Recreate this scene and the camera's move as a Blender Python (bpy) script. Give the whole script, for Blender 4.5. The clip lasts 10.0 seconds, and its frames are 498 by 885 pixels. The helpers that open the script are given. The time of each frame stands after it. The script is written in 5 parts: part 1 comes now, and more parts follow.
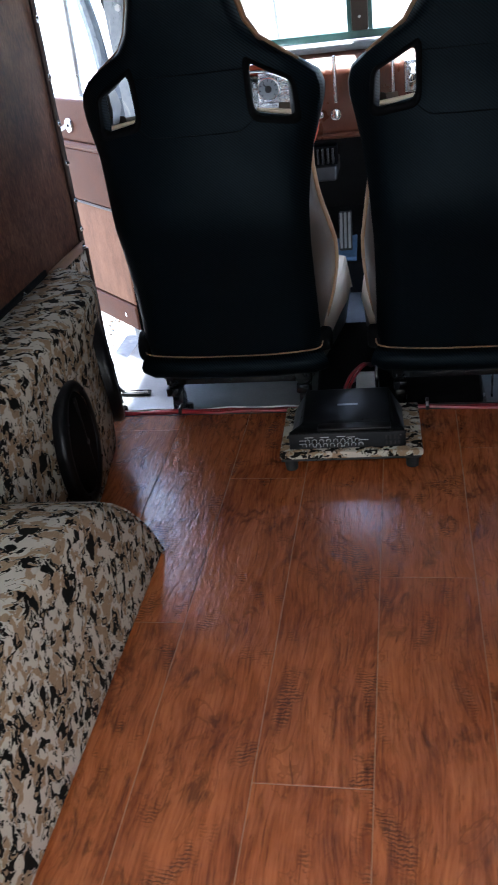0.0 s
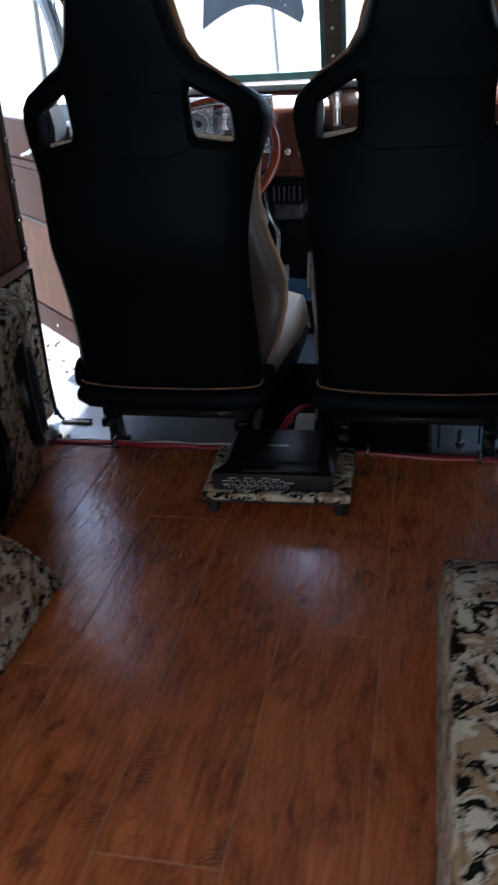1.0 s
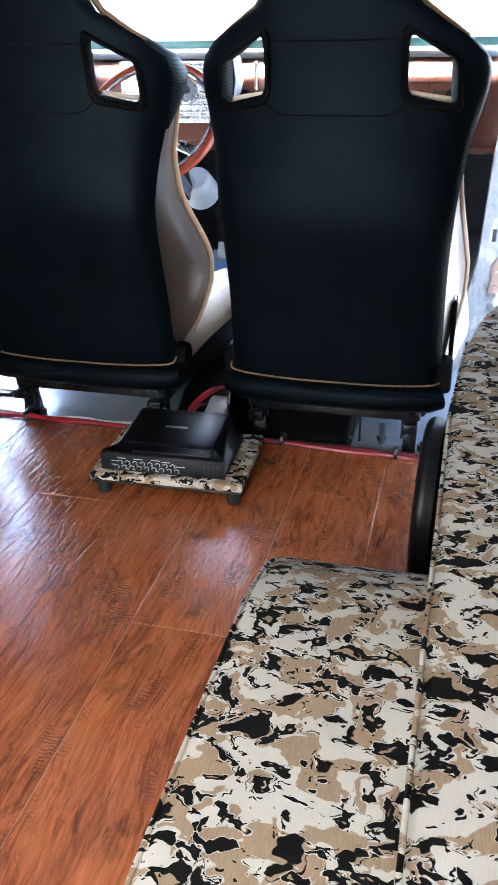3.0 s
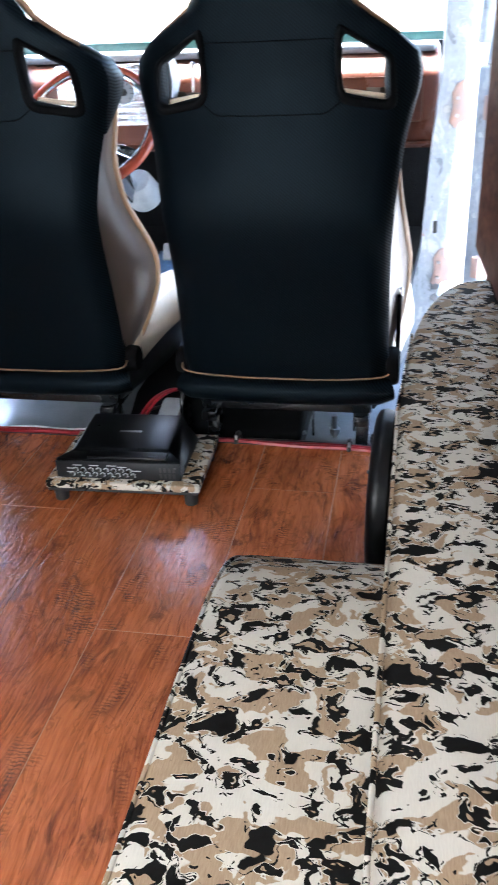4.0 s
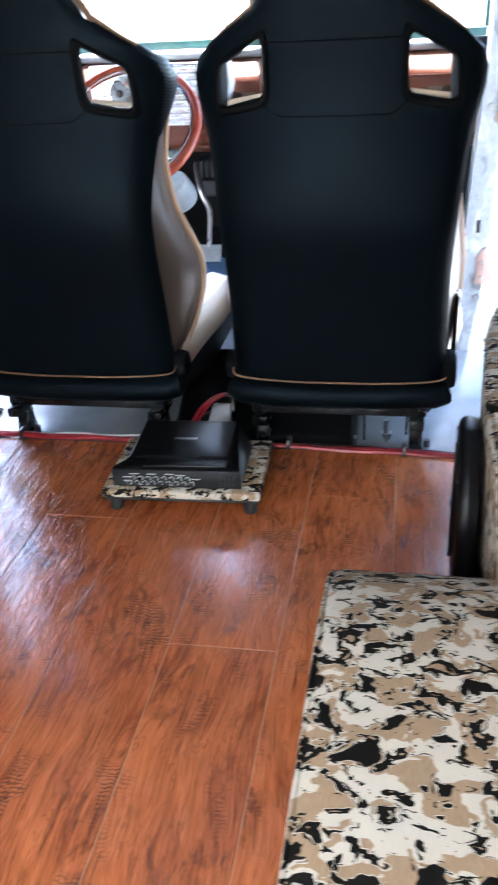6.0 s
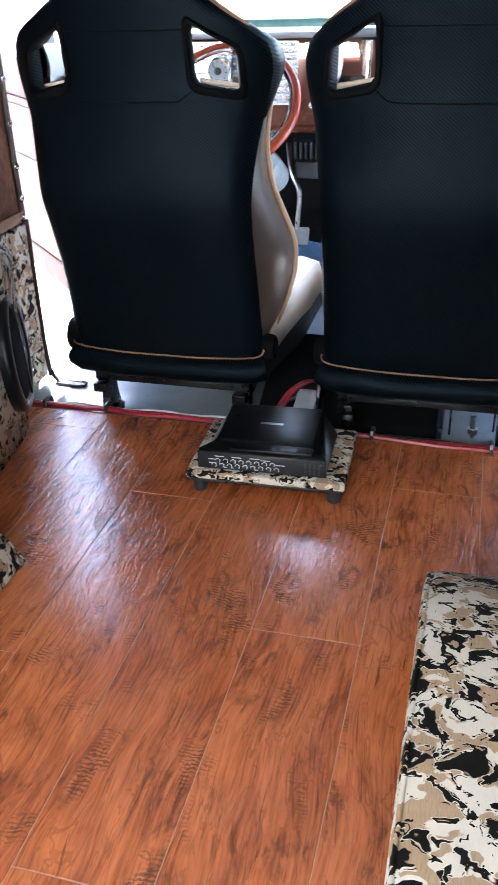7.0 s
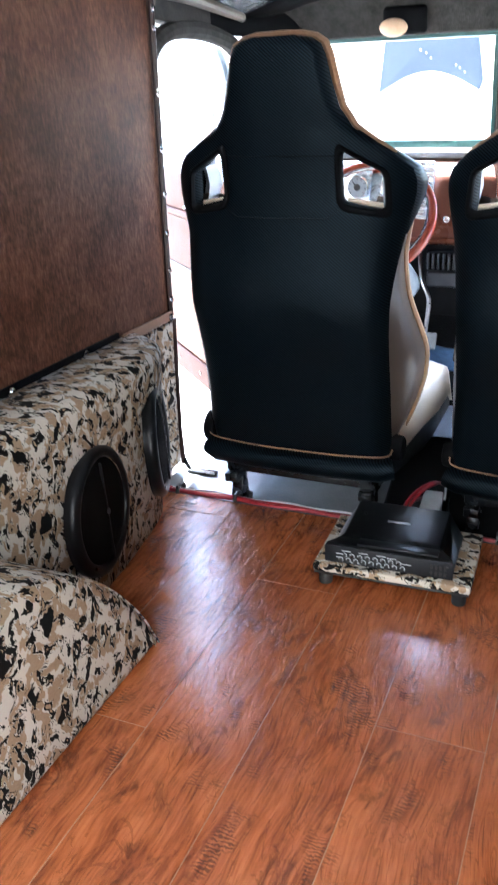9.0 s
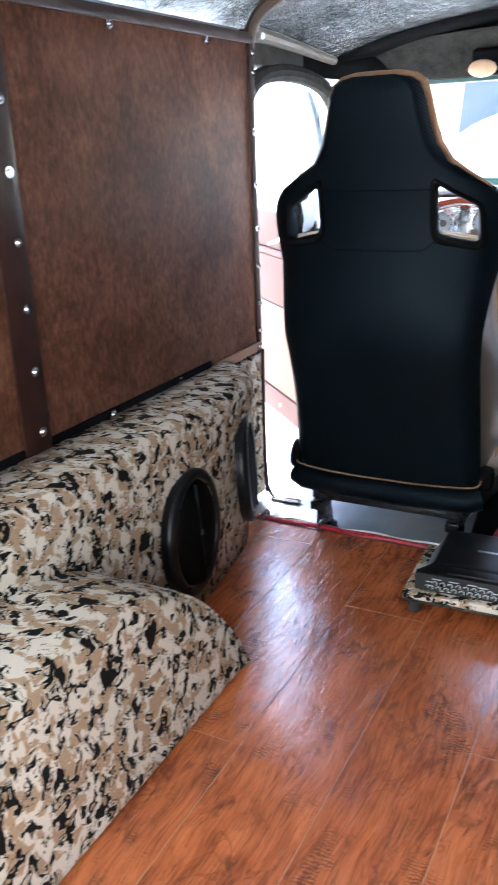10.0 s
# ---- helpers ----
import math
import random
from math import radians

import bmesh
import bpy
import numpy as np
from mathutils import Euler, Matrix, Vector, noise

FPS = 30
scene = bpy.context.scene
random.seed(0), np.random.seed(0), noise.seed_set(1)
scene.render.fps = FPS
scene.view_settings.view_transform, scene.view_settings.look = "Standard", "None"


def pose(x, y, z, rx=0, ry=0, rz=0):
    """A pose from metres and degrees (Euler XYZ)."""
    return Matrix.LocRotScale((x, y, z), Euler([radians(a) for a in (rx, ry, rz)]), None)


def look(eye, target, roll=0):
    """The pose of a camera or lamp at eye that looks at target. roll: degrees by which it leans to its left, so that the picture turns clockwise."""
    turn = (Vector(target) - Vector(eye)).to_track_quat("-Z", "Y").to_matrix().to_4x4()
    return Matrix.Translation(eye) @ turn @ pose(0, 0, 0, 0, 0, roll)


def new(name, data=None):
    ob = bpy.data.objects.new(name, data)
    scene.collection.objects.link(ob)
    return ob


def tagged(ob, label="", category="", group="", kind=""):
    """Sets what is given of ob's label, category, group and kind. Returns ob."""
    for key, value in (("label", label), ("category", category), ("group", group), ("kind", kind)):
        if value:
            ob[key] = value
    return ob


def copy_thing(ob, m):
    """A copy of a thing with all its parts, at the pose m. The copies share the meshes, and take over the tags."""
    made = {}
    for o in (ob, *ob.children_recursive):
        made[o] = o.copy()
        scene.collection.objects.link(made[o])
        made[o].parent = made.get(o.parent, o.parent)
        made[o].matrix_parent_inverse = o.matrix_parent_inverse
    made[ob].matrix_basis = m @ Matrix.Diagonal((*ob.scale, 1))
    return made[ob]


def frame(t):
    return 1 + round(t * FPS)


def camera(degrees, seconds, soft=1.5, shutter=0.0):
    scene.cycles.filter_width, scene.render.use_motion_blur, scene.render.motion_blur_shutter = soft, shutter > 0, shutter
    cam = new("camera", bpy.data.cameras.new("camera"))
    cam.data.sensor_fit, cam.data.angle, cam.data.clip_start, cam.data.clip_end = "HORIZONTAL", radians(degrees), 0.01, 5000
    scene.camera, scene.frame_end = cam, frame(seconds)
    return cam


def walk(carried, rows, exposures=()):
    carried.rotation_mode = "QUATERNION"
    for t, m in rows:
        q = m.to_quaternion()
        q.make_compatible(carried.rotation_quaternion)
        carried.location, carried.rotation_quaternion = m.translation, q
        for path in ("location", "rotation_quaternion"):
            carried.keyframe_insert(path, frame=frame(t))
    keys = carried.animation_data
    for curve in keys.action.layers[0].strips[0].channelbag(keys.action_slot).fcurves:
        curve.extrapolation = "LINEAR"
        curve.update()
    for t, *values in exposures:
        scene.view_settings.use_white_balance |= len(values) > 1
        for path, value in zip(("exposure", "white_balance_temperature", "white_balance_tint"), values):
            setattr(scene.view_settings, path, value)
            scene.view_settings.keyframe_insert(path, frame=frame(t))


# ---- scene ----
cam = camera(33.2, 10.0, shutter=0.6)

PATH = [
    (0, (0.053, -1.173, 0.964), (-0.321, 0.525, -0.025), -7.3),
    (0.2, (0.066, -1.170, 0.969), (-0.294, 0.532, -0.019), -6.5),
    (0.5, (0.121, -1.156, 0.933), (-0.245, 0.577, 0.004), -5.7),
    (0.7, (0.150, -1.123, 0.926), (-0.228, 0.609, 0.004), -5.1),
    (1, (0.212, -1.07, 0.897), (-0.186, 0.673, 0.0), -3.8),
    (1.5, (0.329, -0.982, 0.853), (-0.13, 0.786, 0.037), -2.4),
    (2, (0.367, -0.931, 0.838), (-0.215, 0.773, -0.031), -0.7),
    (2.5, (0.425, -0.927, 0.83), (-0.105, 0.777, -0.074), -0.5),
    (2.7, (0.438, -0.932, 0.833), (-0.055, 0.780, -0.080), -0.8),
    (4, (0.45, -0.945, 0.846), (0.095, 0.789, -0.084), -2.7),
    (4.5, (0.452, -0.957, 0.853), (0.258, 0.81, -0.065), -2.5),
    (5, (0.421, -0.953, 0.852), (0.253, 0.816, -0.066), -2.8),
    (5.5, (0.379, -0.949, 0.855), (0.149, 0.815, -0.061), -2.8),
    (6, (0.325, -0.933, 0.854), (-0.019, 0.801, -0.083), -3.1),
    (6.2, (0.309, -0.929, 0.857), (-0.076, 0.787, -0.096), -3.2),
    (7.3, (0.265, -0.938, 0.868), (-0.242, 0.733, -0.106), -2.0),
    (7.5, (0.265, -0.942, 0.858), (-0.275, 0.727, -0.103), -2.4),
    (8, (0.255, -0.958, 0.86), (-0.374, 0.698, -0.07), -2.7),
    (8.5, (0.247, -0.979, 0.881), (-0.454, 0.685, 0.021), -2.6),
    (9, (0.24, -1.002, 0.902), (-0.495, 0.691, 0.131), -2.0),
    (9.5, (0.225, -1.026, 0.903), (-0.573, 0.669, 0.202), -1.9),
    (10, (0.202, -1.062, 0.89), (-0.679, 0.601, 0.212), -2.4),
]
EXPOSURES = [(0, 3.15, 5880, 8), (0.5, 2.75, 5880, 8), (1.0, 2.2, 5880, 8), (1.5, 2.25, 5880, 8), (2.0, 2.25, 5880, 8), (2.5, 3.65, 5880, 8), (3.2, 4.46, 5880, 8), (10.0, 4.56, 5880, 8)]
walk(cam, [(t, look(eye, target, roll)) for t, eye, target, roll in PATH], EXPOSURES)

# ---- exposure, sky and sun ----
SUN_ELEV, SUN_AZ = 68.0, 336.0      # azimuth clockwise from +Y
world = bpy.data.worlds.new("sky")
scene.world = world
world.use_nodes = True
wn = world.node_tree.nodes
sky = wn.new("ShaderNodeTexSky")
sky.sky_type = 'NISHITA'
sky.sun_disc = False
sky.sun_elevation = radians(SUN_ELEV)
sky.sun_rotation = radians(SUN_AZ)
sky.dust_density, sky.air_density, sky.ozone_density = 2.0, 1.0, 1.2
wn["Background"].inputs["Strength"].default_value = 0.15
world.node_tree.links.new(sky.outputs[0], wn["Background"].inputs["Color"])
sun = new("sun", bpy.data.lights.new("sun", 'SUN'))
sun.data.energy = 3.0
sun.data.angle = radians(1.0)
sun.data.color = (1.0, 0.95, 0.87)
_sd = Vector((math.sin(radians(SUN_AZ)) * math.cos(radians(SUN_ELEV)), math.cos(radians(SUN_AZ)) * math.cos(radians(SUN_ELEV)), math.sin(radians(SUN_ELEV))))
sun.matrix_world = look(_sd * 20, (0, 0, 0))


# ---- materials ----
def mat(name):
    m = bpy.data.materials.new(name)
    m.use_nodes = True
    nt = m.node_tree
    return m, nt, nt.nodes["Principled BSDF"]


def nd(nt, kind, **inputs):
    n = nt.nodes.new("ShaderNode" + kind)
    for k, v in inputs.items():
        key = int(k[1:]) if k[0] == "i" and k[1:].isdigit() else k.replace("_", " ")
        if hasattr(v, "is_output"):
            nt.links.new(v, n.inputs[key])
        else:
            n.inputs[key].default_value = v
    return n


def math_node(nt, op, a, b=0.0):
    n = nt.nodes.new("ShaderNodeMath")
    n.operation = op
    for i, v in enumerate((a, b)):
        if hasattr(v, "is_output"):
            nt.links.new(v, n.inputs[i])
        else:
            n.inputs[i].default_value = v
    return n.outputs[0]


def coords(nt, scale=(1, 1, 1), rot=(0, 0, 0), space="Object"):
    tc = nt.nodes.new("ShaderNodeTexCoord")
    mp = nd(nt, "Mapping", Scale=scale, Rotation=rot)
    nt.links.new(tc.outputs[space], mp.inputs["Vector"])
    return mp.outputs[0]


def noise_tex(nt, vec, scale, detail=4.0, rough=0.55, distort=0.0):
    n = nd(nt, "TexNoise", Vector=vec, Scale=scale, Detail=detail, Roughness=rough, Distortion=distort)
    return n.outputs["Fac"]


def ramp(nt, fac, stops, interp='LINEAR'):
    n = nt.nodes.new("ShaderNodeValToRGB")
    n.color_ramp.interpolation = interp
    els = n.color_ramp.elements
    els[0].position, els[0].color = stops[0][0], (*stops[0][1], 1)
    els[1].position, els[1].color = stops[-1][0], (*stops[-1][1], 1)
    for p, c in stops[1:-1]:
        e = els.new(p)
        e.color = (*c, 1)
    nt.links.new(fac, n.inputs[0])
    return n.outputs[0]


def mix(nt, fac, a, b):
    n = nt.nodes.new("ShaderNodeMix")
    n.data_type = 'RGBA'
    for sock, v in ((n.inputs[0], fac), (n.inputs[6], a), (n.inputs[7], b)):
        if hasattr(v, "is_output"):
            nt.links.new(v, sock)
        else:
            sock.default_value = v if isinstance(v, float) else (*v, 1)
    return n.outputs[2]


def bump(nt, bsdf, height, strength=0.3, dist=0.002):
    b = nd(nt, "Bump", Strength=strength, Distance=dist, Height=height)
    nt.links.new(b.outputs[0], bsdf.inputs["Normal"])


def surface(name, c1, c2, scale=30.0, rough=0.5, metal=0.0, stretch=(1, 1, 1), bstr=0.2, bdist=0.001, fine=220.0, rvar=0.12, spec=0.5):
    """A painted, moulded or woven surface: two tones at two scales, uneven gloss and a fine relief."""
    m, nt, b = mat(name)
    v = coords(nt, stretch)
    n1 = noise_tex(nt, v, scale, 5)
    n2 = noise_tex(nt, v, fine, 3)
    f = math_node(nt, 'ADD', math_node(nt, 'MULTIPLY', n1, 0.7), math_node(nt, 'MULTIPLY', n2, 0.3))
    col = ramp(nt, f, [(0.3, c1), (0.7, c2)])
    nt.links.new(col, b.inputs["Base Color"])
    r = math_node(nt, 'ADD', math_node(nt, 'MULTIPLY', n1, 2 * rvar), rough - rvar)
    nt.links.new(r, b.inputs["Roughness"])
    b.inputs["Metallic"].default_value = metal
    b.inputs["Specular IOR Level"].default_value = spec
    bump(nt, b, n2, bstr, bdist)
    return m


def camo_material():
    m, nt, b = mat("camo_fabric")
    v = coords(nt, (1.65, 2.0, 1.75))
    warp = nd(nt, "TexNoise", Vector=v, Scale=13.0, Detail=3.0).outputs["Color"]
    vm = nt.nodes.new("ShaderNodeVectorMath")
    vm.operation = 'MULTIPLY_ADD'
    nt.links.new(warp, vm.inputs[0])
    vm.inputs[1].default_value = (0.085, 0.085, 0.085)
    nt.links.new(v, vm.inputs[2])
    w = vm.outputs[0]
    off = nd(nt, "Mapping", Vector=w, Location=(3.1, 1.7, 5.3)).outputs[0]
    off2 = nd(nt, "Mapping", Vector=w, Location=(7.3, 4.1, 2.2)).outputs[0]
    n1 = noise_tex(nt, w, 15.0, 2.0, 0.42, 0.3)
    n2 = noise_tex(nt, off, 19.0, 2.0, 0.42, 0.3)
    n3 = noise_tex(nt, off2, 28.0, 2.2, 0.5, 0.25)
    weave = noise_tex(nt, coords(nt, (900, 120, 900)), 1.0, 2)
    soil = noise_tex(nt, coords(nt), 5.0, 4)
    cream = mix(nt, soil, ramp(nt, weave, [(0.3, (0.535, 0.495, 0.425)), (0.7, (0.61, 0.565, 0.49))]), (0.49, 0.445, 0.375))
    tan = ramp(nt, weave, [(0.3, (0.29, 0.20, 0.125)), (0.7, (0.365, 0.262, 0.170))])
    dark = (0.008, 0.0075, 0.007)
    st = lambda f, a: ramp(nt, f, [(a - 0.005, (0, 0, 0)), (a + 0.005, (1, 1, 1))])
    band = lambda f, a, h: math_node(nt, 'LESS_THAN', math_node(nt, 'ABSOLUTE', math_node(nt, 'SUBTRACT', f, a)), h)
    c = mix(nt, st(n2, 0.50), cream, tan)
    c = mix(nt, st(n1, 0.60), c, cream)
    c = mix(nt, math_node(nt, 'MULTIPLY', band(n1, 0.435, 0.009), st(n3, 0.47)), c, dark)
    c = mix(nt, math_node(nt, 'MULTIPLY', band(n2, 0.470, 0.010), st(n3, 0.49)), c, dark)
    c = mix(nt, band(n3, 0.562, 0.009), c, cream)
    c = mix(nt, st(n3, 0.577), c, dark)
    c = mix(nt, st(n3, 0.69), c, tan)
    c = mix(nt, st(noise_tex(nt, off, 62.0, 2.0, 0.5, 0.2), 0.70), c, dark)
    c = mix(nt, st(math_node(nt, 'SUBTRACT', 1.0, n1), 0.635), c, dark)
    nt.links.new(c, b.inputs["Base Color"])
    b.inputs["Roughness"].default_value = 0.7
    b.inputs["Specular IOR Level"].default_value = 0.05
    puck = noise_tex(nt, coords(nt), 11.0, 3)
    bump(nt, b, math_node(nt, 'ADD', math_node(nt, 'MULTIPLY', weave, 0.1), puck), 0.25, 0.006)
    return m


def laminate_material():
    m, nt, b = mat("laminate_wood")
    oi = nt.nodes.new("ShaderNodeObjectInfo")
    tc = nt.nodes.new("ShaderNodeTexCoord")
    sh = nt.nodes.new("ShaderNodeVectorMath")
    sh.operation = 'MULTIPLY_ADD'
    rv = nd(nt, "CombineXYZ", X=oi.outputs["Random"], Y=oi.outputs["Random"], Z=oi.outputs["Random"]).outputs[0]
    nt.links.new(rv, sh.inputs[0])
    sh.inputs[1].default_value = (3.0, 11.0, 5.0)
    nt.links.new(tc.outputs["Object"], sh.inputs[2])
    v = sh.outputs[0]
    def at(vec, x, y):
        return nd(nt, "Mapping", Vector=vec, Scale=(x, y, x)).outputs[0]
    flow = nd(nt, "TexNoise", Vector=at(v, 6, 3), Scale=1.0, Detail=2.0).outputs["Color"]
    fl = nt.nodes.new("ShaderNodeVectorMath")
    fl.operation = 'MULTIPLY_ADD'
    nt.links.new(flow, fl.inputs[0])
    fl.inputs[1].default_value = (0.075, 0.065, 0.0)
    nt.links.new(v, fl.inputs[2])
    vv = fl.outputs[0]
    grain = noise_tex(nt, at(vv, 34, 6), 1.0, 5, 0.6, 0.6)
    fine = noise_tex(nt, at(vv, 200, 14), 1.0, 4, 0.62, 0.35)
    blot = noise_tex(nt, at(vv, 9, 4.5), 1.0, 5, 0.6, 0.8)
    f = math_node(nt, 'ADD', math_node(nt, 'MULTIPLY', grain, 0.36), math_node(nt, 'MULTIPLY', fine, 0.38))
    f = math_node(nt, 'ADD', f, math_node(nt, 'MULTIPLY', blot, 0.24))
    f = math_node(nt, 'ADD', f, math_node(nt, 'MULTIPLY', oi.outputs["Random"], 0.05))
    c = ramp(nt, f, [(0.37, (0.17, 0.040, 0.014)), (0.45, (0.30, 0.078, 0.026)), (0.52, (0.41, 0.118, 0.038)), (0.60, (0.50, 0.152, 0.050)), (0.70, (0.54, 0.182, 0.068))])
    # dark figure: islands of smoky flame with fine chatter marks across the grain
    isle = ramp(nt, noise_tex(nt, at(vv, 10, 7), 1.0, 4, 0.6, 0.5), [(0.47, (0, 0, 0)), (0.60, (1, 1, 1))])
    flame = ramp(nt, noise_tex(nt, at(vv, 40, 15), 1.0, 6, 0.68, 1.3), [(0.47, (0, 0, 0)), (0.62, (1, 1, 1))])
    chat = nd(nt, "TexWave", Vector=at(vv, 1, 1), Scale=52.0, Distortion=7.0, Detail=4.0)
    chat.bands_direction = 'Y'
    chat.inputs["Detail Scale"].default_value = 2.2
    spot = ramp(nt, noise_tex(nt, at(v, 15, 9), 1.0, 3, 0.55, 0.4), [(0.575, (0, 0, 0)), (0.66, (1, 1, 1))])
    sc = math_node(nt, 'MULTIPLY', spot, ramp(nt, chat.outputs["Fac"], [(0.45, (0, 0, 0)), (0.75, (1, 1, 1))]))
    c = mix(nt, math_node(nt, 'MULTIPLY', math_node(nt, 'MULTIPLY', isle, flame), 0.70), c, (0.070, 0.019, 0.010))
    c = mix(nt, math_node(nt, 'MULTIPLY', sc, 0.66), c, (0.055, 0.020, 0.011))
    pore = ramp(nt, noise_tex(nt, at(vv, 330, 13), 1.0, 3, 0.6, 0.3), [(0.60, (0, 0, 0)), (0.68, (1, 1, 1))])
    c = mix(nt, math_node(nt, 'MULTIPLY', pore, 0.66), c, (0.085, 0.020, 0.009))
    vein = math_node(nt, 'LESS_THAN', math_node(nt, 'ABSOLUTE', math_node(nt, 'SUBTRACT', noise_tex(nt, at(vv, 13, 4.0), 1.0, 4, 0.6, 0.7), 0.5)), 0.006)
    c = mix(nt, math_node(nt, 'MULTIPLY', vein, 0.32), c, (0.10, 0.022, 0.009))
    nt.links.new(c, b.inputs["Base Color"])
    scuff = noise_tex(nt, at(v, 4, 3), 1.0, 5, 0.65)
    r = math_node(nt, 'ADD', math_node(nt, 'MULTIPLY', grain, 0.08), math_node(nt, 'ADD', math_node(nt, 'MULTIPLY', scuff, 0.14), 0.12))
    nt.links.new(r, b.inputs["Roughness"])
    wavy = noise_tex(nt, at(vv, 88, 17), 1.0, 4, 0.58, 0.9)
    h = math_node(nt, 'ADD', wavy, math_node(nt, 'MULTIPLY', sc, -0.30))
    h = math_node(nt, 'ADD', h, math_node(nt, 'MULTIPLY', math_node(nt, 'MULTIPLY', isle, flame), -0.10))
    h = math_node(nt, 'ADD', h, math_node(nt, 'MULTIPLY', fine, 0.16))
    h = math_node(nt, 'ADD', h, math_node(nt, 'MULTIPLY', pore, -0.10))
    bump(nt, b, h, 0.7, 0.0026)
    coat = nd(nt, "Bump", Strength=0.7, Distance=0.0012, Height=h)
    nt.links.new(coat.outputs[0], b.inputs["Coat Normal"])
    b.inputs["Coat Weight"].default_value = 0.88
    b.inputs["Coat IOR"].default_value = 1.5
    b.inputs["Coat Roughness"].default_value = 0.145
    b.inputs["Specular IOR Level"].default_value = 0.3
    return m


def twill_material():
    m, nt, b = mat("carbon_twill_vinyl")
    v = coords(nt, (1, 1, 1), (0, radians(-40), 0))
    w = nd(nt, "TexWave", Vector=v, Scale=68.0, Distortion=0.5)
    w.bands_direction = 'Z'
    n = noise_tex(nt, v, 14.0, 3)
    c = mix(nt, w.outputs["Fac"], (0.0011, 0.0020, 0.0028), (0.0028, 0.0052, 0.0080))
    nt.links.new(c, b.inputs["Base Color"])
    r = math_node(nt, 'ADD', math_node(nt, 'MULTIPLY', w.outputs["Fac"], 0.10), math_node(nt, 'ADD', math_node(nt, 'MULTIPLY', n, 0.14), 0.36))
    nt.links.new(r, b.inputs["Roughness"])
    nt.links.new(math_node(nt, 'ADD', math_node(nt, 'MULTIPLY', w.outputs["Fac"], 0.12), 0.035), b.inputs["Specular IOR Level"])
    b.inputs["Specular Tint"].default_value = (0.60, 0.83, 1.0, 1)
    bump(nt, b, w.outputs["Fac"], 0.3, 0.0003)
    return m


def panel_material():
    m, nt, b = mat("brown_leatherette")
    v = coords(nt)
    big = noise_tex(nt, v, 9.0, 6, 0.62, 0.5)
    mid = noise_tex(nt, nd(nt, "Mapping", Vector=v, Scale=(1, 1, 0.8)).outputs[0], 85.0, 6, 0.75)
    vert = noise_tex(nt, coords(nt, (230, 200, 55)), 1.0, 4, 0.65)
    f = math_node(nt, 'ADD', math_node(nt, 'MULTIPLY', big, 0.32), math_node(nt, 'ADD', math_node(nt, 'MULTIPLY', mid, 0.28), math_node(nt, 'MULTIPLY', vert, 0.40)))
    c = ramp(nt, f, [(0.36, (0.030, 0.0115, 0.0063)), (0.45, (0.063, 0.025, 0.0141)), (0.53, (0.109, 0.046, 0.0265)), (0.64, (0.180, 0.087, 0.054))])
    nt.links.new(c, b.inputs["Base Color"])
    nt.links.new(math_node(nt, 'ADD', math_node(nt, 'MULTIPLY', mid, 0.2), 0.45), b.inputs["Roughness"])
    b.inputs["Specular IOR Level"].default_value = 0.08
    bump(nt, b, math_node(nt, 'ADD', vert, mid), 0.22, 0.0010)
    return m


def foil_material():
    m, nt, b = mat("crinkled_foil")
    v = coords(nt)
    vo = nd(nt, "TexVoronoi", Vector=nd(nt, "Mapping", Vector=v, Scale=(1, 2.4, 1)).outputs[0], Scale=30.0)
    vo.feature = 'DISTANCE_TO_EDGE'
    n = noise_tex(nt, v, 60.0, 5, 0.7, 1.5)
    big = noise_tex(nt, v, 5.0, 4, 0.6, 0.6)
    # shade and glints of the folds are put into the metal's colour too
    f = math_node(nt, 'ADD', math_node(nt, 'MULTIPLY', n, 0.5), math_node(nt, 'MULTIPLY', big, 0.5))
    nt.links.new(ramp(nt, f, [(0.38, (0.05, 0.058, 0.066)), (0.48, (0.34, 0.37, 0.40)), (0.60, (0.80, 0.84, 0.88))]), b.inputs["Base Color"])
    b.inputs["Metallic"].default_value = 1.0
    b.inputs["Roughness"].default_value = 0.24
    bump(nt, b, math_node(nt, 'ADD', math_node(nt, 'MULTIPLY', vo.outputs["Distance"], 2.5), n), 1.0, 0.026)
    return m


def primer_material():
    m, nt, b = mat("worn_primer_metal")
    v = coords(nt)
    n = noise_tex(nt, v, 9.0, 5, 0.65, 0.8)
    n2 = noise_tex(nt, v, 60.0, 4)
    c = ramp(nt, n2, [(0.3, (0.225, 0.25, 0.28)), (0.7, (0.28, 0.305, 0.335))])
    c = mix(nt, ramp(nt, n, [(0.66, (0, 0, 0)), (0.69, (1, 1, 1))]), c, (0.30, 0.13, 0.09))
    worn = noise_tex(nt, coords(nt, (22, 22, 9)), 1.0, 6, 0.72, 0.9)
    c = mix(nt, ramp(nt, worn, [(0.53, (0, 0, 0)), (0.60, (0.8, 0.8, 0.8))]), c, (0.43, 0.43, 0.43))
    c = mix(nt, ramp(nt, worn, [(0.36, (0.7, 0.7, 0.7)), (0.41, (0, 0, 0))]), c, (0.085, 0.095, 0.11))
    nt.links.new(c, b.inputs["Base Color"])
    b.inputs["Roughness"].default_value = 0.42
    bump(nt, b, math_node(nt, 'ADD', n2, worn), 0.4, 0.002)
    return m


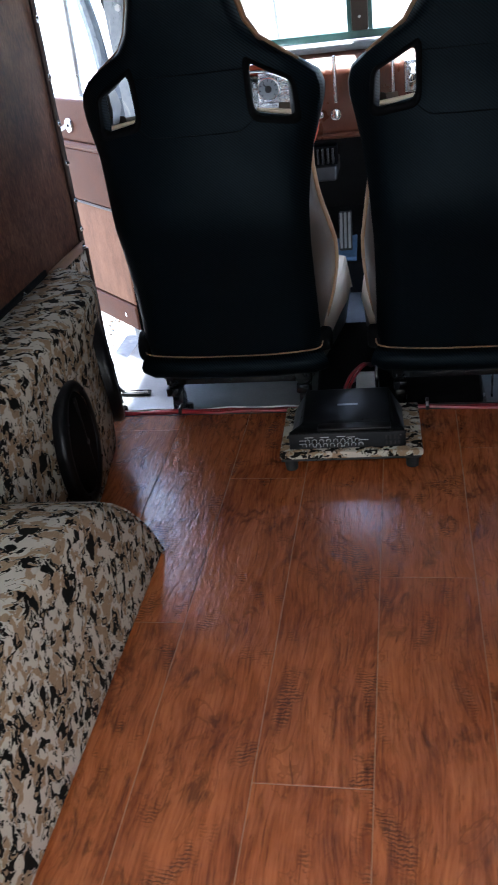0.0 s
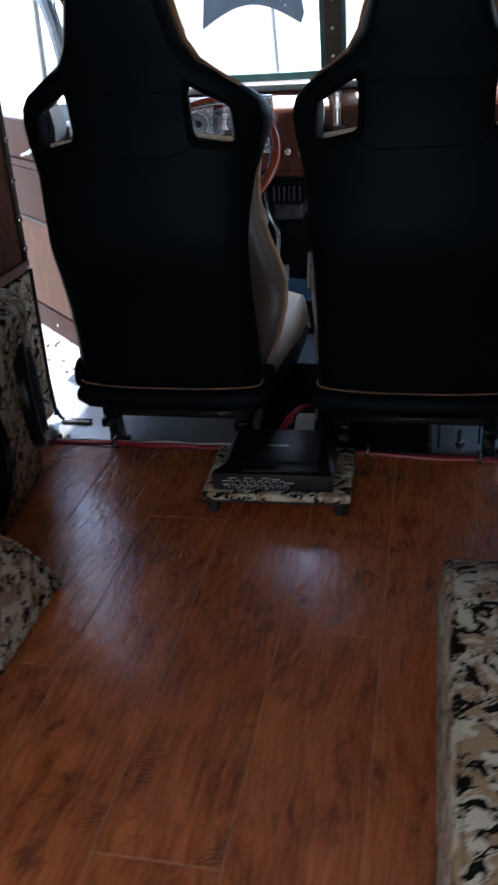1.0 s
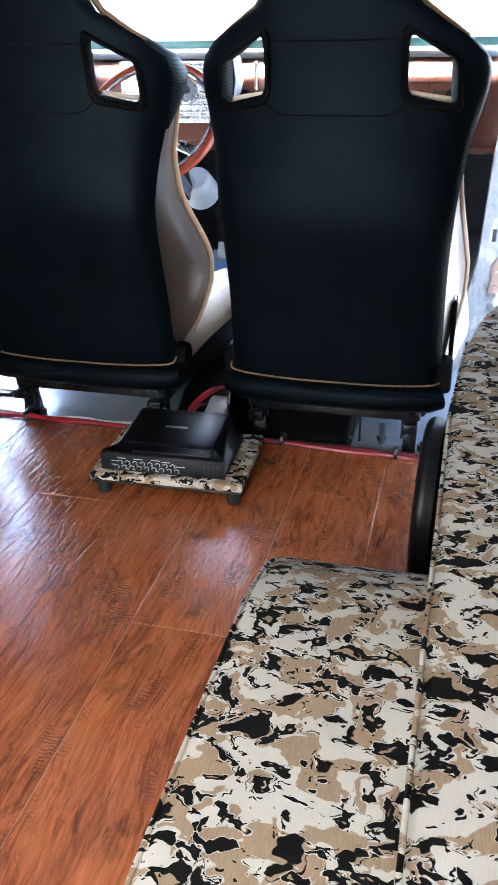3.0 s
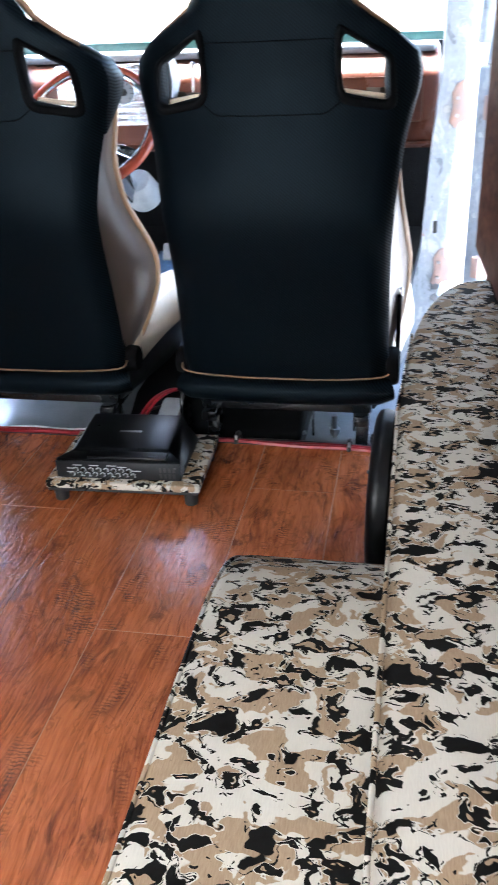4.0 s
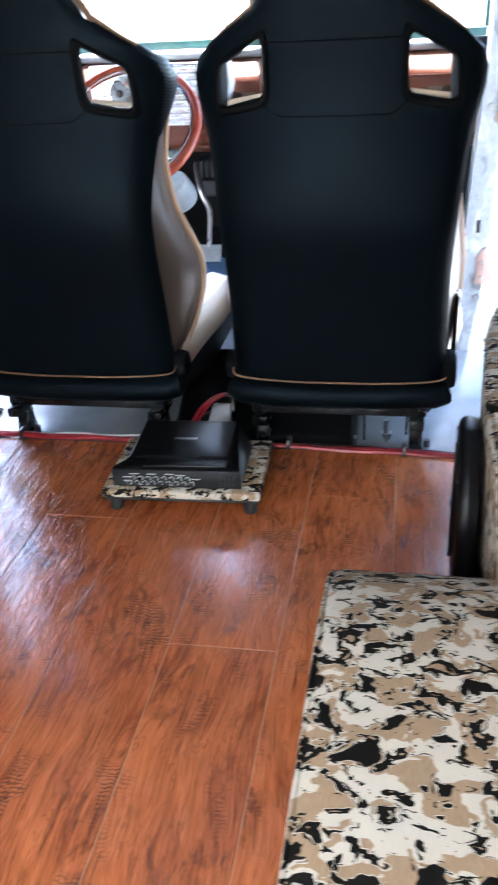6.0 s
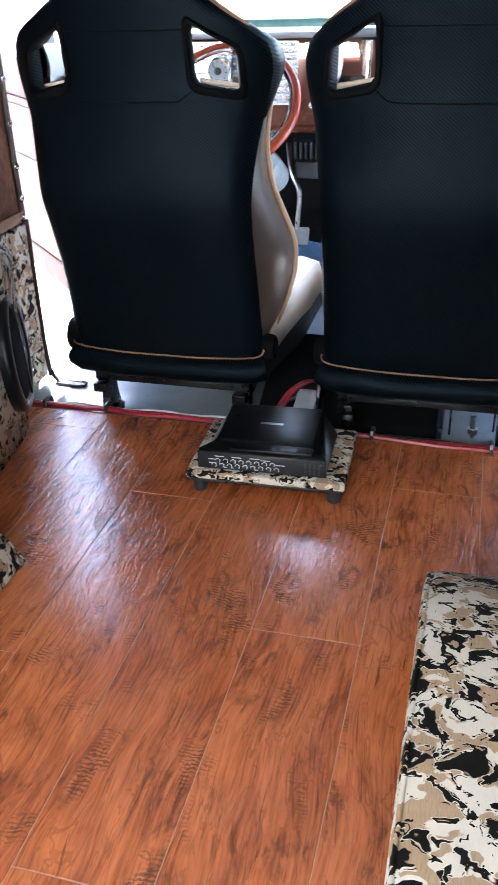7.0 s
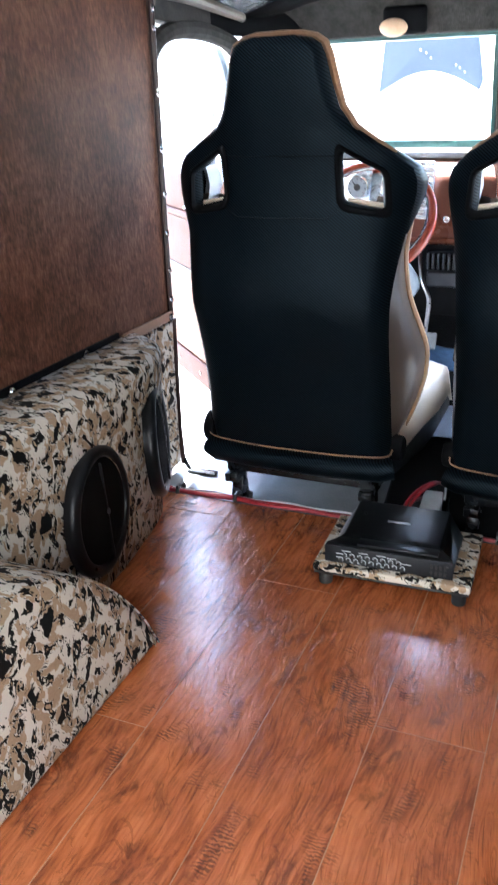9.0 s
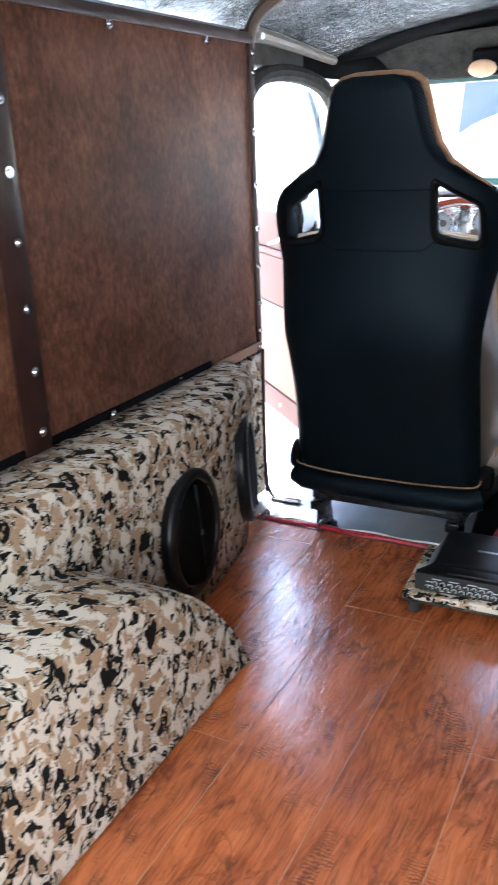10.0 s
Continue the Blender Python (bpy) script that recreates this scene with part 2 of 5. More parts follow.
def ground_material():
    m, nt, b = mat("pale_concrete_ground")
    v = coords(nt)
    n1 = noise_tex(nt, v, 1.4, 6, 0.6)
    n2 = noise_tex(nt, v, 26.0, 5, 0.7)
    f = math_node(nt, 'ADD', math_node(nt, 'MULTIPLY', n1, 0.5), math_node(nt, 'MULTIPLY', n2, 0.5))
    c = ramp(nt, f, [(0.33, (0.165, 0.16, 0.152)), (0.5, (0.31, 0.308, 0.303)), (0.66, (0.40, 0.395, 0.387))])
    nt.links.new(c, b.inputs["Base Color"])
    b.inputs["Roughness"].default_value = 0.9
    bump(nt, b, n2, 0.5, 0.01)
    return m


def glass_material():
    m, nt, b = mat("window_glass")
    b.inputs["Base Color"].default_value = (0.94, 0.98, 0.98, 1)
    b.inputs["Roughness"].default_value = 0.02
    b.inputs["Transmission Weight"].default_value = 1.0
    b.inputs["IOR"].default_value = 1.0 + 0.08
    return m


CAMO = camo_material()
WOOD = laminate_material()
TWILL = twill_material()
PANEL = panel_material()
FOIL = foil_material()
PRIMER = primer_material()
GROUND = ground_material()
GLASS = glass_material()
BLACK = surface("black_vinyl", (0.010, 0.011, 0.012), (0.022, 0.023, 0.025), 40, 0.38, bstr=0.25, bdist=0.0006)
PLASTIC = surface("black_plastic", (0.010, 0.010, 0.011), (0.020, 0.020, 0.021), 60, 0.30, bstr=0.15, bdist=0.0004)
WORNPAD = surface("worn_grey_rubber", (0.16, 0.16, 0.155), (0.26, 0.26, 0.25), 60, 0.6)
SPKRING = surface("black_speaker_plastic", (0.003, 0.003, 0.0035), (0.006, 0.006, 0.007), 60, 0.34, bstr=0.1, spec=0.22)
GRILLE = surface("perforated_black_grille", (0.003, 0.003, 0.003), (0.007, 0.007, 0.007), 60, 0.7, spec=0.04, fine=700, bstr=0.5, bdist=0.001)
RUBBER = surface("black_rubber", (0.012, 0.012, 0.012), (0.024, 0.024, 0.024), 60, 0.65)
BMETAL = surface("black_anodised_metal", (0.010, 0.011, 0.013), (0.015, 0.017, 0.020), 30, 0.27, metal=0.3, bstr=0.05, rvar=0.03)
AMPCASE = surface("satin_black_case", (0.0025, 0.0027, 0.003), (0.005, 0.0052, 0.006), 40, 0.32, spec=0.24, bstr=0.06)
STEEL = surface("bare_steel", (0.36, 0.36, 0.37), (0.52, 0.52, 0.53), 40, 0.32, metal=1.0)
CHROME = surface("chrome", (0.60, 0.61, 0.63), (0.70, 0.71, 0.73), 20, 0.10, metal=1.0, bstr=0.02, rvar=0.04)
def alloy_material():
    m, nt, b = mat("polished_alloy")
    v = coords(nt)
    n = noise_tex(nt, v, 55.0, 3, 0.6, 1.2)
    nt.links.new(ramp(nt, n, [(0.3, (0.55, 0.57, 0.60)), (0.7, (0.78, 0.80, 0.82))]), b.inputs["Base Color"])
    b.inputs["Metallic"].default_value = 1.0
    b.inputs["Roughness"].default_value = 0.16
    bump(nt, b, n, 0.8, 0.006)
    return m


ALLOY = alloy_material()
PIPING = surface("tan_piping", (0.19, 0.098, 0.048), (0.28, 0.155, 0.082), 120, 0.5)
TANFRONT = surface("tan_front_leather", (0.36, 0.21, 0.115), (0.42, 0.26, 0.15), 18, 0.45)
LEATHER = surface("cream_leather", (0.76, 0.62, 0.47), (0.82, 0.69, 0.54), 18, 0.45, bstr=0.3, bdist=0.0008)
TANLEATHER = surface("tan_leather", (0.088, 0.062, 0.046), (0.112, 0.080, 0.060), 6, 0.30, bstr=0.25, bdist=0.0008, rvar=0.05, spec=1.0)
GREYLINING = surface("pale_grey_leather", (0.36, 0.37, 0.40), (0.44, 0.45, 0.48), 24, 0.42, bstr=0.25, bdist=0.0008)
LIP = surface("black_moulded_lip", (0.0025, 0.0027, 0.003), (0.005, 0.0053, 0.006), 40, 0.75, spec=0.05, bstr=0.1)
DARKSTEEL = surface("dark_grey_steel", (0.020, 0.021, 0.023), (0.045, 0.046, 0.05), 30, 0.45)
FLOORMETAL = surface("painted_floor_steel", (0.16, 0.168, 0.178), (0.26, 0.27, 0.28), 7, 0.20, bstr=0.1)
SUBFLOOR = surface("pale_core_board", (0.34, 0.16, 0.08), (0.44, 0.23, 0.12), 60, 0.7)
HEADER = surface("grey_felt_board", (0.018, 0.0175, 0.016), (0.055, 0.052, 0.048), 26, 0.85, spec=0.1, bstr=0.6, bdist=0.003, fine=120)
UNDERLAY = surface("dark_sound_mat", (0.004, 0.004, 0.0045), (0.011, 0.0115, 0.0125), 12, 0.75, spec=0.08, bstr=0.5, bdist=0.004)
DOORLEATHER = surface("orange_brown_leather", (0.056, 0.020, 0.0115), (0.086, 0.034, 0.021), 10, 0.5, bstr=0.2, spec=0.12)
DOORPALE = surface("pale_orange_leather", (0.105, 0.046, 0.027), (0.20, 0.102, 0.064), 22, 0.55, bstr=0.3, stretch=(1, 1, 0.5), spec=0.12)
DASHWOOD = surface("red_brown_dash_vinyl", (0.060, 0.017, 0.009), (0.10, 0.030, 0.016), 14, 0.30, bstr=0.15, spec=0.3)
DASHTOP = surface("pale_grey_dash_top", (0.15, 0.165, 0.18), (0.22, 0.24, 0.255), 20, 0.4)
POSTDARK = surface("dark_brown_post", (0.026, 0.017, 0.012), (0.045, 0.030, 0.020), 40, 0.5)
WHEELRED = surface("red_wood_rim", (0.22, 0.028, 0.012), (0.36, 0.06, 0.026), 30, 0.16, bstr=0.05, stretch=(1, 1, 1))
REDWIRE = surface("red_cable_sheath", (0.20, 0.005, 0.012), (0.34, 0.012, 0.022), 90, 0.32)
BLACKWIRE = surface("black_cable_sheath", (0.010, 0.010, 0.010), (0.03, 0.03, 0.03), 90, 0.4)
WHITEPLASTIC = surface("white_plastic", (0.55, 0.56, 0.57), (0.68, 0.69, 0.70), 40, 0.3)
PALEGREY = surface("pale_grey_plastic", (0.30, 0.32, 0.33), (0.40, 0.42, 0.43), 40, 0.4)
AMPGREY = surface("dark_grey_panel", (0.006, 0.007, 0.009), (0.011, 0.013, 0.016), 60, 0.45, spec=0.3)
BLUEMAT = surface("blue_carpet_mat", (0.05, 0.10, 0.20), (0.10, 0.19, 0.33), 60, 0.85, bstr=0.6, bdist=0.003)
LAMPTAN = surface("amber_lamp_lens", (0.62, 0.40, 0.24), (0.74, 0.52, 0.34), 40, 0.25)
TEAL = surface("teal_window_rubber", (0.03, 0.085, 0.080), (0.06, 0.14, 0.13), 40, 0.35)
HOODBLUE = surface("blue_grey_primer", (0.036, 0.050, 0.068), (0.050, 0.068, 0.090), 6, 0.5)
WHITEPRINT = surface("pale_print", (0.45, 0.47, 0.49), (0.55, 0.57, 0.59), 90, 0.6)
TRIMBROWN = surface("dark_brown_trim", (0.018, 0.007, 0.0055), (0.036, 0.014, 0.010), 40, 0.36, spec=0.22)
POSTBROWN = surface("brown_post_vinyl", (0.050, 0.026, 0.015), (0.085, 0.048, 0.027), 40, 0.5)


# ---- building helpers ----
def part(name, bm, material, parent=None, label="", smooth=35, m=None):
    me = bpy.data.meshes.new(name)
    bmesh.ops.recalc_face_normals(bm, faces=bm.faces)
    bm.to_mesh(me)
    bm.free()
    me.materials.append(material)
    if smooth:
        me.polygons.foreach_set("use_smooth", [True] * len(me.polygons))
        me.set_sharp_from_angle(angle=radians(smooth))
    ob = new(name, me)
    if parent is not None:
        ob.parent = parent
    if m is not None:
        ob.matrix_basis = m
    if label:
        ob["label"] = label
    return ob


def empty(name, m=None):
    ob = new(name)
    ob.empty_display_size = 0.05
    if m is not None:
        ob.matrix_basis = m
    return ob


def box_bm(x0, x1, y0, y1, z0, z1, bev=0.003, seg=2, bm=None):
    own = bmesh.new()
    bmesh.ops.create_cube(own, size=1.0)
    for v in own.verts:
        v.co = Vector(((x0 + x1) / 2 + v.co.x * (x1 - x0), (y0 + y1) / 2 + v.co.y * (y1 - y0), (z0 + z1) / 2 + v.co.z * (z1 - z0)))
    if bev > 0:
        bmesh.ops.bevel(own, geom=list(own.edges), offset=bev, segments=seg, profile=0.5, affect='EDGES')
    if bm is None:
        return own
    join(bm, own)
    return bm


def join(bm, other):
    me = bpy.data.meshes.new("tmp")
    other.to_mesh(me)
    other.free()
    bm.from_mesh(me)
    bpy.data.meshes.remove(me)
    return bm


def moved(bm, m):
    bmesh.ops.transform(bm, matrix=m, verts=list(bm.verts))
    return bm


def cyl_bm(p, q, r, r2=None, seg=16, bev=0.0):
    p, q = Vector(p), Vector(q)
    d = q - p
    bm = bmesh.new()
    bmesh.ops.create_cone(bm, cap_ends=True, segments=seg, radius1=r, radius2=r if r2 is None else r2, depth=d.length)
    if bev > 0:
        es = [e for e in bm.edges if len(e.link_faces) == 2 and any(len(f.verts) > 4 for f in e.link_faces)]
        bmesh.ops.bevel(bm, geom=es, offset=bev, segments=2, profile=0.5, affect='EDGES')
    return moved(bm, Matrix.Translation((p + q) / 2) @ d.to_track_quat('Z', 'Y').to_matrix().to_4x4())


def spline(pts, n=8, closed=False):
    """Catmull-Rom points through pts."""
    P = [Vector(p) for p in pts]
    out = []
    k = len(P)
    for i in range(k if closed else k - 1):
        g = lambda j: P[j % k] if closed else P[min(max(j, 0), k - 1)]
        a, b, c, d = g(i - 1), g(i), g(i + 1), g(i + 2)
        for s in range(n):
            t = s / n
            out.append(0.5 * ((2 * b) + (c - a) * t + (2 * a - 5 * b + 4 * c - d) * t * t + (3 * b - a - 3 * c + d) * t ** 3))
    if not closed:
        out.append(P[-1])
    return out


def tube_bm(pts, r, seg=10, closed=False, cap=True):
    pts = [Vector(p) for p in pts]
    bm = bmesh.new()
    rings = []
    up = Vector((0, 0, 1))
    k = len(pts)
    prev = None
    for i, p in enumerate(pts):
        a = pts[(i - 1) % k] if closed or i > 0 else p
        b = pts[(i + 1) % k] if closed or i < k - 1 else p
        t = (b - a).normalized()
        if prev is None:
            ref = up if abs(t.z) < 0.9 else Vector((1, 0, 0))
            n = t.cross(ref).normalized()
        else:
            n = (prev - t * prev.dot(t)).normalized()
        prev = n
        bnorm = t.cross(n)
        rr = r(i / max(1, k - 1)) if callable(r) else r
        rings.append([bm.verts.new(p + (n * math.cos(2 * math.pi * j / seg) + bnorm * math.sin(2 * math.pi * j / seg)) * rr) for j in range(seg)])
    for i in range(k if closed else k - 1):
        r0, r1 = rings[i], rings[(i + 1) % k]
        for j in range(seg):
            bm.faces.new((r0[j], r0[(j + 1) % seg], r1[(j + 1) % seg], r1[j]))
    if cap and not closed:
        bm.faces.new(rings[0][::-1])
        bm.faces.new(rings[-1])
    return bm


def loft_bm(rows, closed_v=False, skip=None):
    """Quads between rows of points. skip(i, j): leave that quad out."""
    bm = bmesh.new()
    V = [[bm.verts.new(p) for p in row] for row in rows]
    n = len(rows)
    for i in range(n if closed_v else n - 1):
        a, b = V[i], V[(i + 1) % n]
        for j in range(len(a) - 1):
            if skip and skip(i, j):
                continue
            try:
                bm.faces.new((a[j], a[j + 1], b[j + 1], b[j]))
            except ValueError:
                pass
    return bm


def prism_bm(poly, lo, hi, axis='x', lo_shift=None, bev=0.0, seg=2):
    """A closed polygon in the plane across axis, drawn out from lo to hi."""
    def P(u, v, w):
        return {'x': (w, u, v), 'y': (u, w, v), 'z': (u, v, w)}[axis]
    bm = bmesh.new()
    a = [bm.verts.new(P(u, v, lo)) for u, v in poly]
    b = [bm.verts.new(P(u, v, hi)) for u, v in poly]
    k = len(poly)
    for i in range(k):
        bm.faces.new((a[i], a[(i + 1) % k], b[(i + 1) % k], b[i]))
    f1, f2 = bm.faces.new(a[::-1]), bm.faces.new(b)
    bmesh.ops.recalc_face_normals(bm, faces=bm.faces)
    if bev > 0:
        es = [e for e in bm.edges if e.calc_face_angle(0) > 0.5]
        bmesh.ops.bevel(bm, geom=es, offset=bev, segments=seg, profile=0.5, affect='EDGES')
    return bm


def solid(ob, t, offset=-1.0, bev=0.0):
    s = ob.modifiers.new("thickness", 'SOLIDIFY')
    s.thickness, s.offset, s.use_even_offset = t, offset, False
    if bev:
        b = ob.modifiers.new("round", 'BEVEL')
        b.width, b.segments, b.limit_method, b.angle_limit = bev, 2, 'ANGLE', radians(50)
    return ob


def lerp(a, b, t):
    return a + (b - a) * t


def table_at(tab, v):
    """Smooth value from rows (v, value)."""
    if v <= tab[0][0]:
        return tab[0][1]
    for (a, x), (b, y) in zip(tab, tab[1:]):
        if v <= b:
            return lerp(x, y, (v - a) / (b - a))
    return tab[-1][1]


def screw(parent, p, axis=(1, 0, 0), r=0.006):
    p, a = Vector(p), Vector(axis).normalized()
    bm = cyl_bm(p - a * 0.001, p + a * 0.0015, r * 1.5, seg=12)
    join(bm, cyl_bm(p + a * 0.0015, p + a * 0.005, r, r * 0.55, seg=12))
    return part("screw", bm, CHROME, parent)


# ---- setting ----
# ground outside
bm = bmesh.new()
bmesh.ops.create_grid(bm, x_segments=2, y_segments=2, size=300)
g = part("ground", moved(bm, Matrix.Translation((0, 0, -0.50))), GROUND, smooth=0)
tagged(g, "pale sunlit concrete ground outside the van", "ground", kind="structure")

# dry leaves blown over the ground beside the door
rr = random.Random(11)
bm = bmesh.new()
for i in range(1100):
    p = Vector((rr.uniform(-3.4, -0.95), rr.uniform(0.3, 3.6), -0.494))
    a, r = rr.uniform(0, 6.28), rr.uniform(0.004, 0.013)
    vs = [bm.verts.new(p + Vector((r * q * math.cos(a + t), r * q * math.sin(a + t), h))) for t, q, h in ((0, 1.5, 0.004), (1.2, 0.6, 0.0), (1.9, 0.7, 0.0), (3.14, 1.1, 0.007), (4.4, 0.6, 0.0), (5.3, 0.7, 0.001))]
    bm.faces.new(vs)
    bm.faces.new([bm.verts.new(v.co - Vector((0, 0, 0.003))) for v in vs][::-1])
tagged(part("fallen_leaves", bm, surface("dry_leaf", (0.035, 0.022, 0.012), (0.10, 0.06, 0.03), 40, 0.8)), "small dry leaves scattered over the pale ground", "leaves", kind="stuff")

# wall core behind the brown panels, roof, sills
FRONT = 0.625         # front edge of the wooden floor


def shell_side(name, x_in, x_out, label):
    """Body side: rear quarter, sill under the door opening, band over it."""
    rows = [(-1.31, 0.82, -0.12, 1.135), (0.82, 1.28, -0.12, -0.045), (0.82, 1.28, 1.065, 1.135), (1.36, 2.05, -0.12, 0.72)]
    base = None
    for i, (y0, y1, z0, z1) in enumerate(rows):
        b = box_bm(min(x_in, x_out), max(x_in, x_out), y0, y1, z0, z1, 0.004)
        if base is None:
            base = part(name, b, PRIMER)
        else:
            part(("sill", "header", "cowl_side")[i - 1], b, HEADER if i == 2 else PRIMER, base)
    return tagged(base, label, "wall", kind="structure")


shell_side("wall_left", -0.775, -0.85, "bare grey-primed steel body side of the van")
shell_side("wall_right", 0.665, 0.74, "bare grey-primed steel body side of the van")

# roof: a shallow arch lined with foil, dipping towards the windscreen
def roof_z(x, y):
    a = (x + 0.055) / 0.80
    dip = 0.0 if y < 0.88 else 0.095 * min(1.0, (y - 0.88) / 0.42) ** 1.4
    return 1.275 - 0.14 * abs(a) ** 2.6 - dip


rows = [[(x, y, roof_z(x, y)) for x in [lerp(-0.855, 0.745, j / 24) for j in range(25)]] for y in [lerp(-1.30, 1.56, i / 39) for i in range(40)]]
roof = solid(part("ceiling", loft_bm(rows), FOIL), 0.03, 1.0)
tagged(roof, "crinkled silver foil insulation over the whole van roof", "ceiling", kind="structure")

# rear end: closed lower tailgate, open above it
bm = box_bm(-0.85, 0.74, -1.36, -1.31, -0.12, 0.02, 0.004)
tagged(part("sill_rear", bm, PRIMER), "grey steel sill across the open rear of the van", "wall", kind="structure")
# unseen wall added behind the van: bounces warm light in, blocks low sky
bm = box_bm(-9.0, 9.0, -3.7, -3.4, -0.50, 5.2, 0.01)
tagged(part("bounce_wall", bm, surface("cream_render", (0.48, 0.45, 0.40), (0.56, 0.53, 0.475), 3, 0.85, bstr=0.4, bdist=0.004)), "plain cream wall added out of view to bounce light into the van", "wall", kind="structure")

# front floor, painted steel
bm = box_bm(-0.775, 0.665, FRONT + 0.001, 1.79, -0.060, -0.022, 0.004)
part_front = part("front_floor", bm, FLOORMETAL)
tagged(part_front, "worn grey painted steel floor under the seats", "floor", kind="structure")
bm = box_bm(-0.70, 0.56, 1.79, 1.85, -0.12, 0.73, 0.004)
tagged(part("firewall", bm, UNDERLAY), "dark sound-matted firewall under the dash", "wall", kind="structure")


# ---- wheel boxes and side boxes in camouflage cloth ----
def arch_profile(back=-1.28, top=0.297):
    pts = spline([(0.076, 0, 0.0), (0.040, 0, 0.075), (-0.012, 0, 0.148), (-0.060, 0, 0.200), (-0.115, 0, 0.243), (-0.180, 0, 0.275), (-0.255, 0, top - 0.003)], 4)
    return [(p.x, p.z) for p in pts] + [(-0.34, top), (back, top), (back, 0.0)]


def wheel_box(name, x_wall, x_top, x_floor, label):
    prof = arch_profile()
    bm = bmesh.new()
    a = [bm.verts.new((x_wall, y, z)) for y, z in prof]
    b = [bm.verts.new((lerp(x_floor, x_top, min(1, z / 0.297)), y, z)) for y, z in prof]
    k = len(prof)
    for i in range(k):
        bm.faces.new((a[i], a[(i + 1) % k], b[(i + 1) % k], b[i]))
    bm.faces.new(a[::-1])
    bm.faces.new(b)
    bmesh.ops.recalc_face_normals(bm, faces=bm.faces)
    es = [e for e in bm.edges if e.verts[0] in b and e.verts[1] in b]
    bmesh.ops.bevel(bm, geom=es, offset=0.020, segments=4, profile=0.5, affect='EDGES')
    ob = tagged(part(name, bm, CAMO, smooth=50), label, "wheel box")
    line = [(lerp(x_floor, x_top, min(1, z / 0.297)) + (-0.005 if x_top < 0 else 0.005), y - 0.004 * (1 - z / 0.297), z - 0.005 * z / 0.297) for y, z in prof[:-1]]
    part("seam_welt", tube_bm(line, 0.0024 if x_top > 0 else 0.0018, 8), CAMO, ob)
    return ob


wheel_box("wheel_box", -0.604, -0.434, -0.411, "camouflage cloth covered wheel box with a curved front")
wheel_box("wheel_box", 0.446, 0.252, 0.249, "camouflage cloth covered wheel box with a curved front")


def side_box(name, top_line, floor_line, x_wall, z_top, label):
    """Tall box along the wall: an inner face between two plan lines and a flat top."""
    n = 10
    T = spline([(x, y, z_top) for x, y in top_line], n)
    F = spline([(x, y, 0.0) for x, y in floor_line], n)
    m = min(len(T), len(F))
    rows = []
    for i in range(m):
        t, f = T[i], F[i]
        sx = 1 if x_wall < 0 else -1
        rows.append([(x_wall, t.y, z_top - 0.004), (lerp(x_wall, t.x, 0.5), t.y, z_top), (t.x - sx * 0.010, t.y, z_top), (t.x - sx * 0.003, t.y, z_top - 0.003), (t.x, t.y, z_top - 0.011)] +
                    [tuple(t.lerp(f, s) + Vector((0, 0, -0.011 * (1 - s)))) for s in (0.25, 0.5, 0.75, 1.0)])
    ob = solid(part(name, loft_bm(rows), CAMO, smooth=60), 0.012, 1.0 if x_wall < 0 else -1.0)
    return tagged(ob, label, "side box")


left_box = side_box("speaker_box", [(-0.604, -1.28), (-0.604, -0.6), (-0.604, 0.10), (-0.604, 0.39), (-0.642, 0.535), (-0.742, 0.600)],
                    [(-0.608, -1.28), (-0.608, -0.6), (-0.606, 0.10), (-0.634, 0.39), (-0.670, 0.535), (-0.742, 0.605)], -0.742, 0.398,
                    "tall camouflage cloth covered speaker box along the wall")
right_box = side_box("speaker_box", [(0.443, -1.28), (0.443, -0.6), (0.446, 0.10), (0.465, 0.40), (0.500, 0.575), (0.548, 0.674), (0.62, 0.682)],
                     [(0.449, -1.28), (0.449, -0.6), (0.452, 0.10), (0.472, 0.38), (0.505, 0.55), (0.548, 0.645), (0.62, 0.65)], 0.645, 0.351,
                     "tall camouflage cloth covered speaker box along the wall")
part("seam_welt", tube_bm([(-0.603, -1.28, 0.396), (-0.603, 0.1, 0.396), (-0.603, 0.38, 0.396)], 0.0022, 8), CAMO, left_box)
part("seam_welt", tube_bm([(0.442, -1.28, 0.351), (0.442, -0.6, 0.352), (0.445, 0.1, 0.352), (0.462, 0.38, 0.352)], 0.0024, 8), CAMO, right_box)

# camouflage kick strip between the left box and the door opening
bm = prism_bm([(0.598, 0.004), (0.792, 0.004), (0.790, 0.10), (0.794, 0.30), (0.798, 0.392), (0.598, 0.392)], -0.752, -0.736, 'x', bev=0.003)
kick = tagged(part("kick_panel", bm, CAMO), "camouflage cloth covered kick panel beside the door opening", "panel")
part("edge_trim", tube_bm([(-0.735, 0.800, 0.392), (-0.735, 0.797, 0.30), (-0.735, 0.793, 0.10), (-0.732, 0.796, 0.0)], 0.006, 8), TRIMBROWN, kick, "dark brown edge trim")
bm = tube_bm(spline([(-0.729, 0.796, 0.014), (-0.722, 0.796, -0.004), (-0.706, 0.795, -0.015), (-0.668, 0.793, -0.0175), (-0.640, 0.790, -0.0175)], 6), 0.005, 8)
box_bm(-0.716, -0.636, 0.782, 0.806, -0.0205, -0.0135, 0.002, bm=bm)
tagged(part("floor_bracket", bm, BMETAL), "bent black steel strap on the front floor", "bracket")


